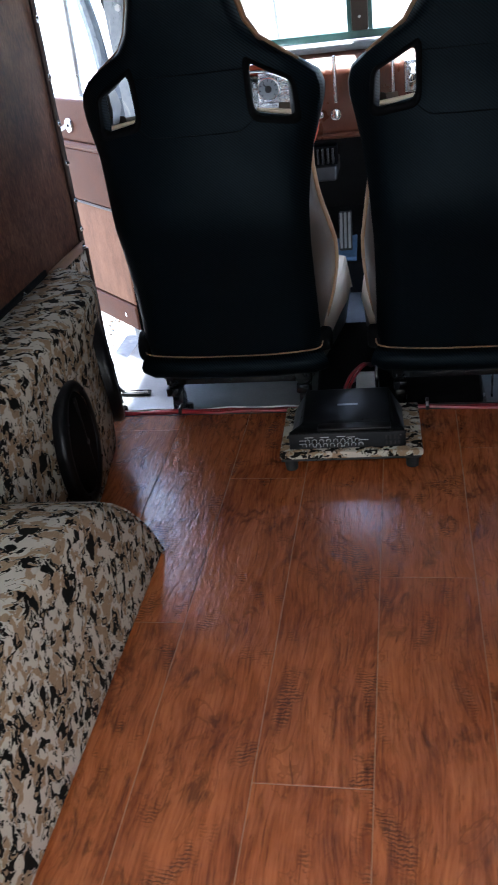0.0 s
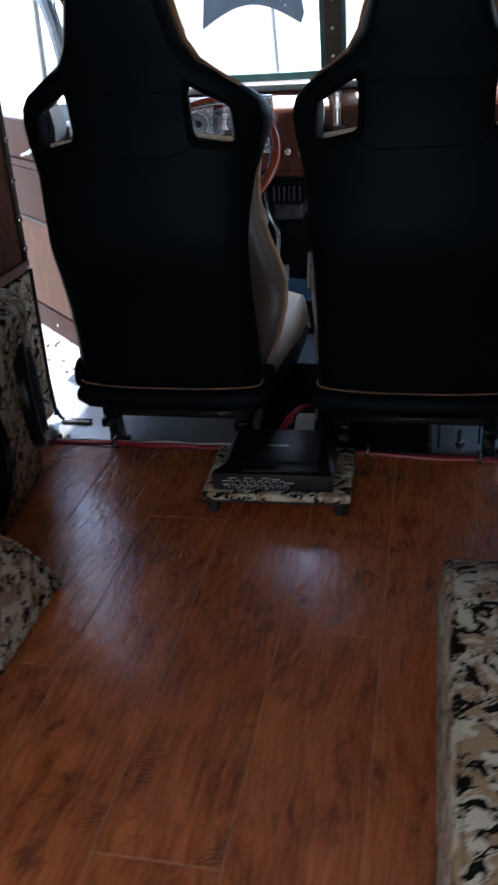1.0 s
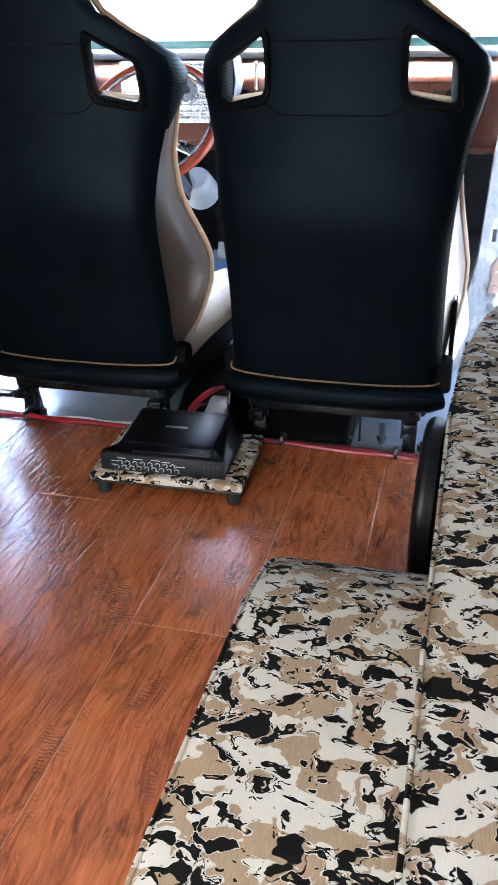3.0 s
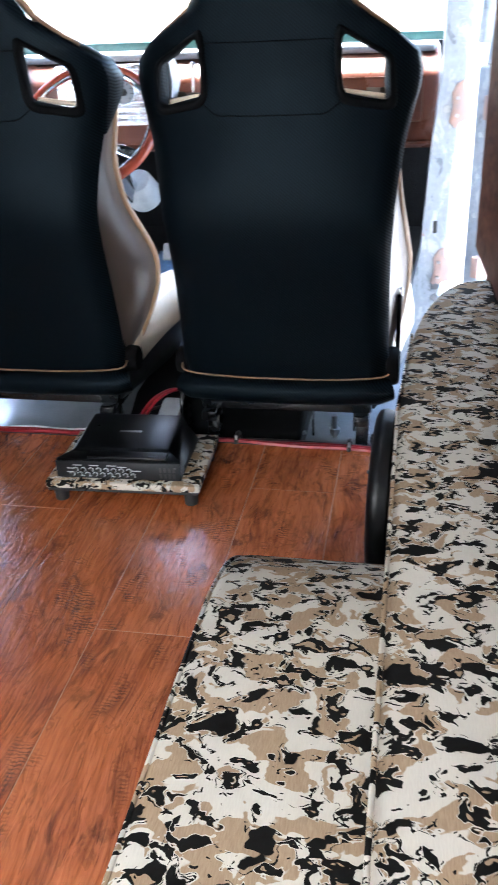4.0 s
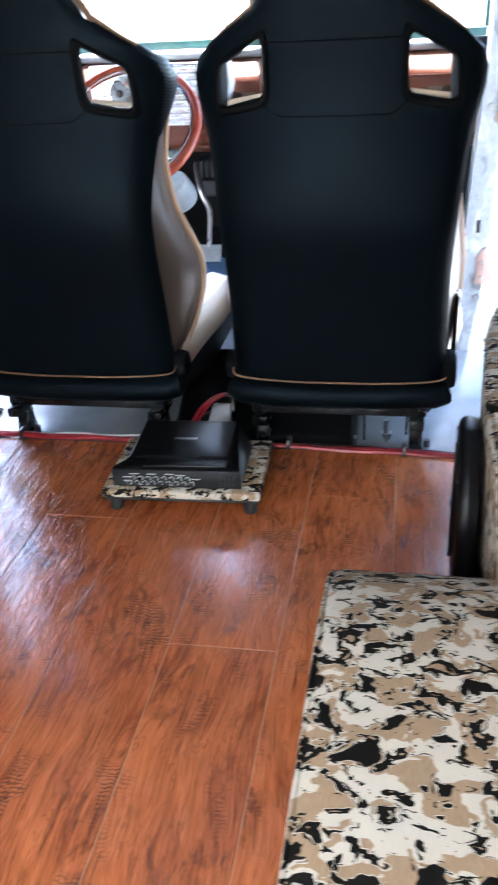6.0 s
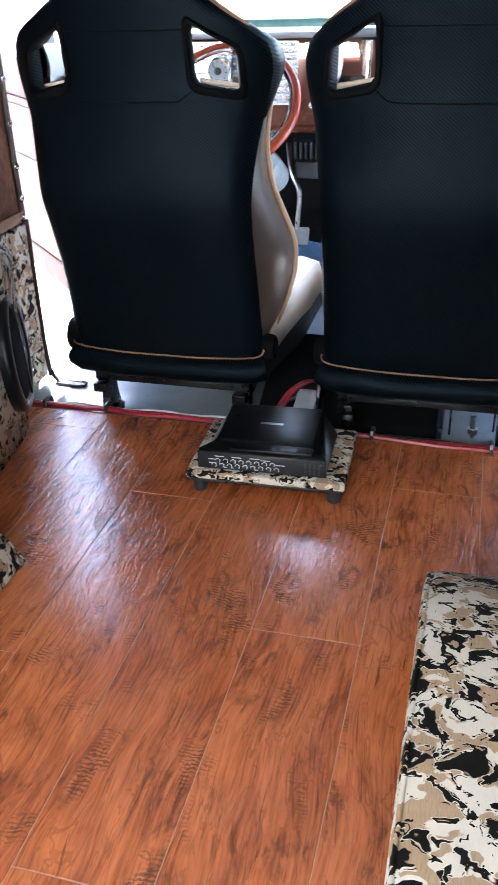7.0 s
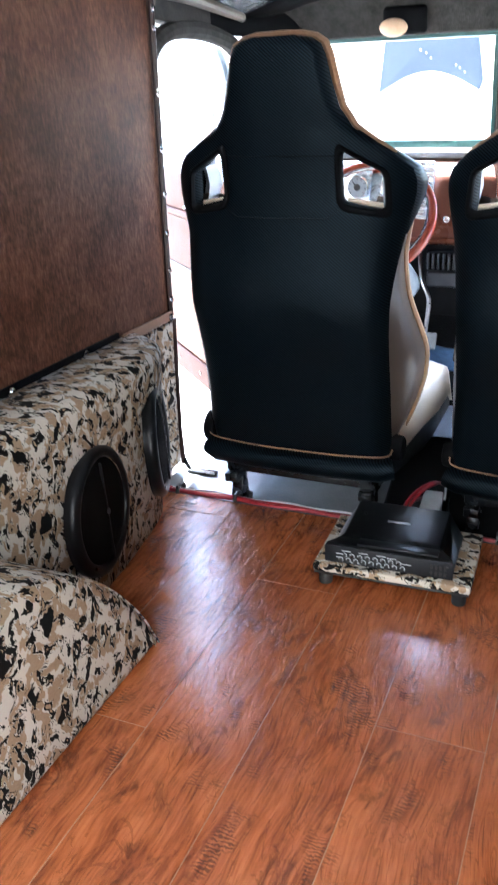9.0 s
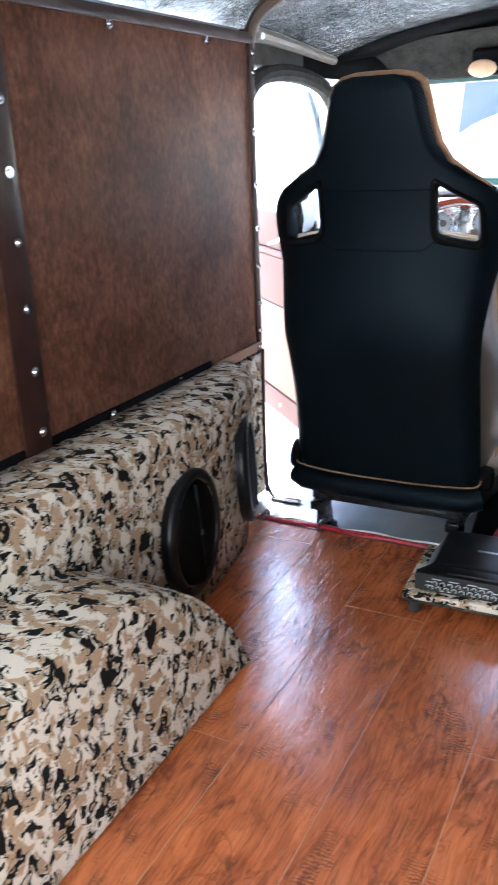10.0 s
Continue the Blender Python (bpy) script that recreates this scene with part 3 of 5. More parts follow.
# ---- round speakers ----
def speaker(m):
    """Centre at the origin, facing +Z."""
    ob = empty("speaker", m)
    R = 0.122
    prof = [(R + 0.002, -0.008), (R + 0.003, 0.0), (R + 0.0045, 0.005), (R + 0.004, 0.010), (R + 0.001, 0.0155), (R - 0.005, 0.0190), (R - 0.011, 0.0195), (R - 0.017, 0.0165), (R - 0.020, 0.010)]
    rows = [[(r * math.cos(a), r * math.sin(a), z) for r, z in prof] for a in [2 * math.pi * i / 48 for i in range(48)]]
    part("ring", loft_bm(rows, True), SPKRING, ob)
    prof = [(R - 0.0190, 0.011), (R - 0.023, 0.0145), (R - 0.045, 0.0185), (0.050, 0.0215), (0.022, 0.0225), (0.0005, 0.0228)]
    rows = [[(r * math.cos(a), r * math.sin(a), z) for r, z in prof] for a in [2 * math.pi * i / 40 for i in range(40)]]
    part("grille", loft_bm(rows, True), GRILLE, ob)
    part("grille_rib", box_bm(-R + 0.024, R - 0.024, -0.0015, 0.0015, 0.0180, 0.0240, 0.001), SPKRING, ob)
    part("badge", cyl_bm((0, 0, 0.0220), (0, 0, 0.0255), 0.005, 0.006, 20, 0.0008), DARKSTEEL, ob, "small plain round badge")
    for i in range(4):
        a = math.pi / 4 + i * math.pi / 2
        part("screw", cyl_bm(((R - 0.009) * math.cos(a), (R - 0.009) * math.sin(a), 0.017), ((R - 0.009) * math.cos(a), (R - 0.009) * math.sin(a), 0.021), 0.003, seg=8), BMETAL, ob)
    return tagged(ob, "black round car speaker mounted in the camouflage box", "speaker", "speakers in the side boxes")


def facing(p, normal, spin=90):
    n = Vector(normal).normalized()
    return Matrix.Translation(p) @ n.to_track_quat('Z', 'Y').to_matrix().to_4x4() @ pose(0, 0, 0, 0, 0, spin)


sp = speaker(facing((-0.592, 0.180, 0.182), (0.985, 0.165, 0.05)))
for p, nrm in (((-0.619, 0.462, 0.214), (0.915, 0.40, 0.05)), ((0.433, 0.135, 0.192), (-1, 0.05, 0))):
    copy_thing(sp, facing(p, nrm))


# ---- brown wall panels ----
def wall_panel(name, pts_plan, z0, z1, y_lo_cut, label, side):
    """A sheet that follows a plan line; its front lower corner may be cut away."""
    P = spline([(x, y, 0) for x, y in pts_plan], 8)
    rows = []
    for p in P:
        zb = z0 + y_lo_cut(p.y)
        rows.append([(p.x, p.y, lerp(zb, z1, s / 12)) for s in range(13)])
    ob = solid(part(name, loft_bm(rows), PANEL), 0.006, 1.0 if side < 0 else -1.0, 0.0015)
    return tagged(ob, label, "wall panel")


wall_panel("wall_panel", [(-0.748, -1.28), (-0.747, -0.9), (-0.746, -0.02)], 0.392, 1.104, lambda y: 0.0, "brown leatherette wall panel edged with screws", -1)
wall_panel("wall_panel", [(-0.746, -0.018), (-0.745, 0.3), (-0.745, 0.6), (-0.747, 0.796)], 0.386, 1.112, lambda y: 0.0, "brown leatherette wall panel edged with screws", -1)
wall_panel("wall_panel", [(0.652, -1.28), (0.647, -0.9), (0.630, 0.03)], 0.354, 1.05, lambda y: 0.0, "brown leatherette wall panel edged with screws", 1)
pr2 = wall_panel("wall_panel", [(0.629, 0.033), (0.627, 0.25), (0.621, 0.45), (0.608, 0.60), (0.580, 0.700)], 0.354, 1.05,
                 lambda y: 0.0 if y < 0.56 else 0.062 * ((y - 0.56) / 0.14) ** 1.6, "brown leatherette wall panel with a curved lower corner", 1)

part("front_roll", tube_bm([(0.5855, 0.7005, 0.424), (0.5855, 0.7005, 0.74), (0.5855, 0.7005, 1.05)], 0.0105, 14), PANEL, pr2, "rolled leatherette front edge")

# joint strips with screws
strip = tagged(part("joint_strip", box_bm(-0.742, -0.737, -0.080, -0.016, 0.395, 1.105, 0.0015), TRIMBROWN), "dark brown strip with chrome screws over a panel joint", "trim strip")
for z in (0.44, 0.545, 0.65, 0.755, 0.86, 0.965, 1.07):
    screw(strip, (-0.737, -0.036, z))
strip = tagged(part("joint_strip", moved(box_bm(-0.0045, 0.001, -0.018, 0.018, 0.352, 1.05, 0.0015), Matrix.Translation((0.6265, 0.040, 0)) @ Euler((0, 0, radians(2))).to_matrix().to_4x4()), TRIMBROWN),
               "dark brown strip with chrome screws over a panel joint", "trim strip")
for z in (0.405, 0.503, 0.604, 0.71, 0.82, 0.93, 1.03):
    screw(strip, (0.6225, 0.040, z), (-1, 0, 0))
# bottom flap of the left panel and its front edge trim
bm = box_bm(-0.741, -0.736, 0.560, 0.800, 0.382, 0.412, 0.0015)
flap = tagged(part("panel_flap", bm, surface("tan_brown_flap", (0.17, 0.085, 0.045), (0.24, 0.125, 0.07), 30, 0.4)), "folded lighter brown flap along the panel foot", "trim strip")
for y in (0.602, 0.786):
    screw(flap, (-0.736, y, 0.398))
edge = tagged(part("edge_trim", tube_bm([(-0.742, 0.800, 0.40), (-0.742, 0.801, 0.6), (-0.742, 0.804, 0.85), (-0.742, 0.807, 1.11)], 0.007, 8), TRIMBROWN), "dark brown piping down the panel edge", "trim strip")
for y, z in ((0.798, 0.44), (0.799, 0.51), (0.799, 0.60), (0.800, 0.69), (0.801, 0.79), (0.803, 0.91), (0.805, 1.04), (0.805, 1.08)):
    screw(edge, (-0.737, y, z))
toptrim = tagged(part("top_trim", box_bm(-0.741, -0.735, -1.28, 0.806, 1.098, 1.120, 0.002), TRIMBROWN), "dark brown trim along the top of the panel", "trim strip")
for y in (-0.6, -0.28, 0.26, 0.60):
    screw(toptrim, (-0.738, y, 1.091))
# shade in the gap under the panel, put in as a black strip
tagged(part("foot_shadow_strip", box_bm(-0.747, -0.7395, -1.28, 0.550, 0.396, 0.420, 0.001), LIP), "black strip for the shaded gap along the panel foot, with screws", "trim strip")
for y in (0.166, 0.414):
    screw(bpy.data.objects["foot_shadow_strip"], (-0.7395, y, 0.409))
foot = tagged(part("foot_trim", tube_bm([(0.649, -1.28, 0.356), (0.640, -0.4, 0.356), (0.626, 0.05, 0.356), (0.623, 0.28, 0.356), (0.617, 0.45, 0.356), (0.609, 0.56, 0.357), (0.600, 0.63, 0.376), (0.578, 0.700, 0.416)], 0.0035, 8), LIP),
              "dark brown piping round the panel edge", "trim strip")

# ---- bucket seats ----
EDGE_X = [(0.12, 0.200), (0.14, 0.212), (0.17, 0.217), (0.21, 0.216), (0.27, 0.215), (0.35, 0.214), (0.42, 0.215), (0.50, 0.219), (0.56, 0.225), (0.61, 0.233), (0.66, 0.244), (0.70, 0.252), (0.74, 0.254), (0.775, 0.246), (0.795, 0.215), (0.815, 0.168), (0.83, 0.140), (0.86, 0.118), (0.90, 0.106), (0.95, 0.094), (0.968, 0.086), (0.978, 0.070), (0.983, 0.045)]
EDGE_Z = [(0.12, 0.12), (0.66, 0.66), (0.70, 0.695), (0.74, 0.722), (0.775, 0.750), (0.795, 0.778), (0.815, 0.807), (0.83, 0.826), (0.86, 0.86), (0.99, 0.99)]
WIN_A_X = [(0.12, 0.150), (0.5, 0.165), (0.62, 0.192), (0.685, 0.205), (0.775, 0.199), (0.795, 0.168), (0.815, 0.130), (0.83, 0.105), (0.86, 0.090), (0.95, 0.072), (0.983, 0.034)]
WIN_A_Z = [(0.12, 0.12), (0.62, 0.615), (0.685, 0.674), (0.775, 0.742), (0.795, 0.764), (0.815, 0.800), (0.83, 0.823), (0.86, 0.86), (0.99, 0.99)]
WIN_B_X = [(0.12, 0.09), (0.5, 0.10), (0.685, 0.122), (0.775, 0.122), (0.795, 0.108), (0.83, 0.078), (0.95, 0.05), (0.983, 0.022)]
ROWS_V = [0.125, 0.14, 0.16, 0.19, 0.23, 0.28, 0.33, 0.38, 0.42, 0.45, 0.475, 0.50, 0.54, 0.58, 0.62, 0.65, 0.67, 0.685, 0.715, 0.745, 0.775, 0.785, 0.795, 0.805, 0.815, 0.83, 0.845, 0.86, 0.88, 0.90, 0.93, 0.95, 0.968, 0.978, 0.983]


def seat_sheet(y_of, grow=0.0, hole=True, middle=False):
    """Rows of the backrest outline with its two belt openings; y_of(x, z) gives the depth."""
    rows = []
    for v in ROWS_V:
        ex, ez = table_at(EDGE_X, v) + (grow(v) if callable(grow) else grow), table_at(EDGE_Z, v)
        ax, az = table_at(WIN_A_X, v), table_at(WIN_A_Z, v)
        bx = table_at(WIN_B_X, v)
        bz = v + table_at([(0.60, 0.0), (0.685, 0.008), (0.775, 0.012), (0.83, 0.0)], v)
        half = [(bx * s / 4, lerp(v, bz, s / 4)) for s in range(5)] + [(lerp(bx, ax, s / 3), lerp(bz, az, s / 3)) for s in (1, 2, 3)] + [(lerp(ax, ex, s / 4), lerp(az, ez, s / 4)) for s in (1, 2, 3, 4)]
        line = [(-x, z) for x, z in half[:0:-1]] + half
        rows.append([(x, y_of(x, z), z) for x, z in line])
    i0, i1 = ROWS_V.index(0.685), ROWS_V.index(0.775)
    def skip(i, j):
        jj = j - 11 if j >= 11 else 10 - j
        return hole and i0 <= i < i1 and 4 <= jj < 7 or middle and jj >= 3 and ROWS_V[i] < 0.795
    return loft_bm(rows, skip=skip)


def seat_back_y(x, z):
    w = table_at(EDGE_X, z)
    lean = -(z - 0.15) * 0.125
    bulge = table_at([(0.12, 0.004), (0.2, 0.014), (0.40, 0.026), (0.47, 0.027), (0.60, 0.012), (0.68, 0.004), (0.75, 0.004), (0.9, 0.010), (0.96, 0.006), (0.985, -0.006)], z)
    u = min(1.0, abs(x) / w)
    edge = 0.022 * max(0.0, (u - 0.80) / 0.20) ** 2
    wrap = table_at([(0.48, 0.0), (0.62, 0.045), (0.75, 0.050), (0.80, 0.030), (0.86, 0.0)], z)
    waist = table_at([(0.26, 0.0), (0.32, 0.006), (0.38, 0.020), (0.44, 0.034), (0.50, 0.043), (0.55, 0.042), (0.60, 0.032), (0.66, 0.012), (0.71, 0.0)], z)
    return lean - bulge * (1 - u ** 3) + edge + wrap * u * u - 0.68 * waist


def bucket_seat(m, outer):
    ob = empty("bucket_seat", m)
    back = solid(part("back_shell", seat_sheet(seat_back_y), TWILL, ob, "black carbon-weave vinyl back", smooth=60), 0.024, -1.0, 0.006)
    # rims of the belt openings
    for s in (-1, 1):
        cor = [(0.121, 0.687), (0.205, 0.672), (0.199, 0.744), (0.160, 0.765), (0.121, 0.788)]
        ring = []
        for q in range(5):
            p0, p1, p2 = (Vector(cor[(q + d) % 5]) for d in (-1, 0, 1))
            ca, cb = p1.lerp(p0, 0.24), p1.lerp(p2, 0.24)
            ring += [ca.lerp(p1, e).lerp(p1.lerp(cb, e), e) for e in (0.0, 0.2, 0.4, 0.6, 0.8, 1.0)]
        rows = []
        for p in ring:
            row = []
            for k, dy in ((0.985, 0.016), (0.965, 0.004), (0.985, -0.005), (1.05, -0.009), (1.16, -0.009), (1.24, -0.005), (1.28, 0.004)):
                x = 0.1595 + (p.x - 0.1595) * k
                z = 0.732 + (p.y - 0.732) * k
                row.append((s * x, seat_back_y(x, z) + dy, z))
            rows.append(row)
        part("opening_rim", loft_bm(rows, True), LIP, ob, smooth=60)
    # front padding in leather, seen past the edges of the shell
    front = solid(part("front_pad", seat_sheet(lambda x, z: seat_back_y(x, z) + 0.036, -0.013, middle=True), TANFRONT, ob, "tan leather front padding", smooth=60), 0.010, 0.0, 0.003)
    # piping round head and shoulders, and across the foot of the back
    line = [(table_at(EDGE_X, v) + 0.0005, v) for v in ROWS_V if v >= 0.795]
    pts = [(x, seat_back_y(x * 0.97, table_at(EDGE_Z, v)) + 0.026, table_at(EDGE_Z, v) + 0.001) for x, v in line]
    full = [(-x, y, z) for x, y, z in pts] + [(0, pts[-1][1], 0.985)] + pts[::-1]
    part("piping", tube_bm(full, lambda t: 0.0025 + 0.0065 * math.sin(math.pi * t) ** 0.5, 8), PIPING, ob, "tan leather piping")
    part("foot_piping", tube_bm(spline([(-0.220, 0.015, 0.156), (-0.205, -0.001, 0.143), (-0.1, -0.009, 0.137), (0, -0.009, 0.136), (0.1, -0.009, 0.137), (0.205, -0.001, 0.143), (0.220, 0.015, 0.156)], 4), 0.0019, 8), PIPING, ob, "tan leather piping")
    # stitched seams across the head section
    def seam(z0, dip, w):
        return tube_bm([(x, seat_back_y(x, z0 - dip * (1 - (x / w) ** 2)) - 0.0014, z0 - dip * (1 - (x / w) ** 2)) for x in [lerp(-w, w, i / 16) for i in range(17)]], 0.0011, 6)
    low = [lerp(-0.124, 0.124, i / 30) for i in range(31)]
    low = [(x, 0.660 + 0.021 * min(1.0, max(0.0, (abs(x) - 0.092) / 0.030)) ** 1.4) for x in low]
    part("seam", tube_bm([(x, seat_back_y(x, z) - 0.0014, z) for x, z in low], 0.0013, 6), LIP, ob)
    part("seam", seam(0.776, 0.0, 0.112), LIP, ob)
    # thick black shoulder wings
    for s in (-1, 1):
        rows = []
        for i in range(17):
            v = lerp(0.625, 0.825, i / 16)
            w, z = table_at(EDGE_X, v), table_at(EDGE_Z, v)
            k = math.sin(math.pi * (i + 0.3) / 17) ** 0.9
            y0 = seat_back_y(w * 0.97, z) + 0.012
            rows.append([(s * x, y, z) for x, y in ((w - 0.006, y0), (w + 0.003 * k, y0 + 0.004 + 0.018 * k), (w + 0.004 * k, y0 + 0.008 + 0.067 * k), (w - 0.006 - 0.004 * k, y0 + 0.010 + 0.090 * k), (w - 0.012 - 0.038 * k, y0 + 0.010 + 0.092 * k), (w - 0.014 - 0.039 * k, y0 + 0.010 + 0.018 * k))])
        part("shoulder_wing", loft_bm([r[:4] for r in rows]), TWILL, ob, smooth=70)
        part("wing_lining", loft_bm([r[3:] for r in rows]), GREYLINING, ob, "pale grey leather wing lining", smooth=40)
        sill = [(s * x, seat_back_y(x, z) + 0.034, z) for x, z in [(lerp(0.124, 0.203, e / 6), lerp(0.691, 0.678, e / 6)) for e in range(7)]]
        part("opening_sill", tube_bm(sill, 0.0050, 8), LEATHER, ob, "cream leather lip in the belt opening")
    # side bolsters: flare forward and outward at the waist
    dep = [(0.13, 0.03), (0.17, 0.075), (0.20, 0.115), (0.24, 0.160), (0.28, 0.190), (0.32, 0.200), (0.36, 0.194), (0.40, 0.172), (0.45, 0.140), (0.50, 0.116), (0.55, 0.102), (0.65, 0.085), (0.74, 0.05)]
    flare = [(0.13, -0.015), (0.17, 0.004), (0.22, 0.022), (0.28, 0.033), (0.34, 0.034), (0.42, 0.021), (0.50, 0.004), (0.57, -0.011), (0.63, -0.016), (0.74, -0.018)]
    for s in (-1, 1):
        rows = []
        for i in range(25):
            z = lerp(0.135, 0.688, i / 24)
            w = table_at(EDGE_X, z) - 0.002
            y0 = seat_back_y(w * 0.97, z) + 0.004
            d, fl = table_at(dep, z), table_at(flare, z)
            sec = [(w - 0.012, y0 - 0.026), (w + 0.003 + fl * 0.42, y0 + d * 0.18), (w + fl * 0.8, y0 + d * 0.5), (w + fl, y0 + d * 0.92), (w + fl - 0.010, y0 + d), (w + fl - 0.035, y0 + d * 0.93), (w - 0.065, y0 + d * 0.55), (w - 0.09, y0 + 0.05)]
            rows.append([(s * x, y + 0.030, z) for x, y in sec])
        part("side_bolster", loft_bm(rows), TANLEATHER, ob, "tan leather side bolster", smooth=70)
        part("bolster_piping", tube_bm([(r[3][0] + s * 0.001, r[3][1] + 0.004, r[3][2]) for r in rows], lambda t: 0.0058 + 0.0020 * math.sin(math.pi * t), 8), TANFRONT, ob, "tan leather piping")
    # seat cushion with raised sides
    rows = []
    for i in range(15):
        u = i / 14
        y = lerp(0.040, 0.50, u)
        top = lerp(0.185, 0.214, u) - (0.03 * max(0, (u - 0.85) / 0.15) ** 2)
        wv = lerp(0.210, 0.256, min(1, u * 1.8))
        rise = 0.026 * math.sin(math.pi * min(1, u * 0.9 + 0.08))
        sec = [(-wv + 0.02, 0.052), (-wv, 0.085), (-wv - 0.004, top + rise - 0.082), (-wv + 0.008, top + rise - 0.006), (-wv + 0.045, top + rise + 0.004), (-wv + 0.085, top), (0, top - 0.008), (wv - 0.085, top), (wv - 0.045, top + rise + 0.004), (wv - 0.008, top + rise - 0.006), (wv + 0.004, top + rise - 0.082), (wv, 0.085), (wv - 0.02, 0.052), (-wv + 0.02, 0.052)]
        rows.append([(x, y, z) for x, z in sec])
    bmc = loft_bm(rows)
    for r in (0, -1):
        bm_v = [v for v in bmc.verts if abs(v.co.y - rows[r][0][1]) < 1e-5]
        loop = [v for v in bm_v][:13]
        try:
            bmc.faces.new(loop)
        except ValueError:
            pass
    cush = part("cushion", bmc, BLACK, ob, "black vinyl seat cushion", smooth=50)
    rows2 = [[(x * 1.006, y + 0.005, z + 0.005) for x, y, z in r[2:11]] for r in rows[1:15]]
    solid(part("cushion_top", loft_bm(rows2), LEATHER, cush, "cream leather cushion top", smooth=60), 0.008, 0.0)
    # rear roll of the cushion below the back
    part("rear_roll", tube_bm([(-0.218, 0.016, 0.112), (-0.198, 0.004, 0.108), (-0.1, 0.0, 0.105), (0, 0.0, 0.104), (0.1, 0.0, 0.105), (0.198, 0.004, 0.108), (0.218, 0.016, 0.112)], 0.027, 12), TWILL, ob)
    # recliner knobs
    for s in (-1, 1):
        part("recliner", cyl_bm((s * 0.210, 0.046, 0.150), (s * 0.240, 0.046, 0.150), 0.043 if s == outer else 0.031, 0.038 if s == outer else 0.027, 24, 0.008), LIP, ob, "round black recliner cover")
        part("hinge_plate", box_bm(min(s * 0.204, s * 0.212), max(s * 0.204, s * 0.212), 0.034, 0.075, 0.12, 0.28, 0.002), LIP, ob)
    # tilt lever beside the outer hinge
    lev = part("tilt_lever", box_bm(min(outer * 0.228, outer * 0.238), max(outer * 0.228, outer * 0.238), 0.056, 0.080, 0.150, 0.300, 0.004, 3), LIP, ob)
    part("lever_tip", cyl_bm((outer * 0.233, 0.068, 0.296), (outer * 0.233, 0.068, 0.312), 0.007, 0.005, 12, 0.002), CHROME, lev, "small bright lever tip")
    # under-frame, rails and feet
    part("under_pan", box_bm(-0.185, 0.185, 0.02, 0.44, 0.048, 0.078, 0.004), BMETAL, ob)
    for s in (-1, 1):
        part("rail", box_bm(s * 0.165 - 0.016, s * 0.165 + 0.016, -0.005, 0.46, 0.028, 0.050, 0.003), BMETAL, ob)
        for y in (0.05, 0.40):
            foot = part("foot", prism_bm([(y - 0.026, -0.034), (y + 0.026, -0.034), (y + 0.012, 0.032), (y - 0.012, 0.032)], s * 0.165 - 0.014, s * 0.165 + 0.014, 'x', bev=0.002), BMETAL, ob)
            part("bolt", cyl_bm((s * 0.165 + 0.024, y, -0.034), (s * 0.165 + 0.024, y, -0.019), 0.008, seg=6), DARKSTEEL, foot)
    return tagged(ob, "black carbon-weave bucket seat with tan piping and cream front", "car seat", "front seats")


bucket_seat(pose(-0.362, 0.652, 0.013), -1)
bucket_seat(pose(0.203, 0.652, 0.013), 1)

# loose bracket behind the right seat
bm = box_bm(0.255, 0.350, 0.718, 0.723, 0.040, 0.046, 0.001)
box_bm(0.255, 0.260, 0.718, 0.723, -0.021, 0.044, 0.001, bm=bm)
box_bm(0.346, 0.351, 0.718, 0.723, -0.005, 0.044, 0.001, bm=bm)
brk = tagged(part("seat_bracket", bm, BMETAL), "black steel bracket with a bolt under the seat", "bracket")
part("bolt", cyl_bm((0.306, 0.720, -0.021), (0.306, 0.720, 0.030), 0.006, seg=10), STEEL, brk)
part("nut", cyl_bm((0.306, 0.720, -0.012), (0.306, 0.720, 0.000), 0.012, seg=6), STEEL, brk)

tun = tagged(part("tunnel_cover", prism_bm([(0.680, -0.0215), (1.08, -0.0215), (1.06, 0.055), (0.78, 0.045), (0.684, 0.0)], -0.17, 0.235, 'x', bev=0.010, seg=3), LIP), "black cover on the floor between the seats", "tunnel cover")
part("flange", box_bm(-0.178, 0.243, 0.672, 1.088, -0.0214, -0.0175, 0.001), DARKSTEEL, tun)
for x in (-0.172, 0.237):
    for y in (0.72, 0.88, 1.04):
        part("bolt", cyl_bm((x, y, -0.0176), (x, y, -0.0120), 0.005, seg=6), STEEL, tun)

# ---- amplifier on its board ----
rot = pose(-0.0665, 0.349, 0.0, 0, 0, 2.0)
board = empty("amplifier_board", rot)
part("plate", box_bm(-0.152, 0.151, 0.0, 0.215, 0.034, 0.050, 0.004), CAMO, board, "camouflage cloth covered board")
part("underside", box_bm(-0.149, 0.148, 0.003, 0.212, 0.028, 0.0338, 0.001), PLASTIC, board)
for x in (-0.130, 0.129):
    for y in (0.022, 0.192):
        part("leg", cyl_bm((x, y, 0.0), (x, y, 0.028), 0.013, 0.0145, 18, 0.002), RUBBER, board)
tagged(board, "small camouflage covered board on four black feet", "board")
amp = empty("amplifier", rot @ Matrix.Translation((-0.008, 0.016, 0.0505)))
prof = [(0.0, 0.0), (0.0, 0.036), (0.006, 0.040), (0.030, 0.043), (0.036, 0.048), (0.166, 0.058), (0.172, 0.052), (0.172, 0.0)]
bm = prism_bm(prof, -0.122, 0.122, 'x', bev=0.003)
for v in bm.verts:      # sides lean in towards the top, behind the wider front panel
    if abs(v.co.x) > 0.10:
        k = min(1.0, max(0.0, (v.co.z - 0.008) / 0.040)) * min(1.0, max(0.0, (v.co.y - 0.012) / 0.022))
        v.co.x -= math.copysign(0.029 * k, v.co.x)
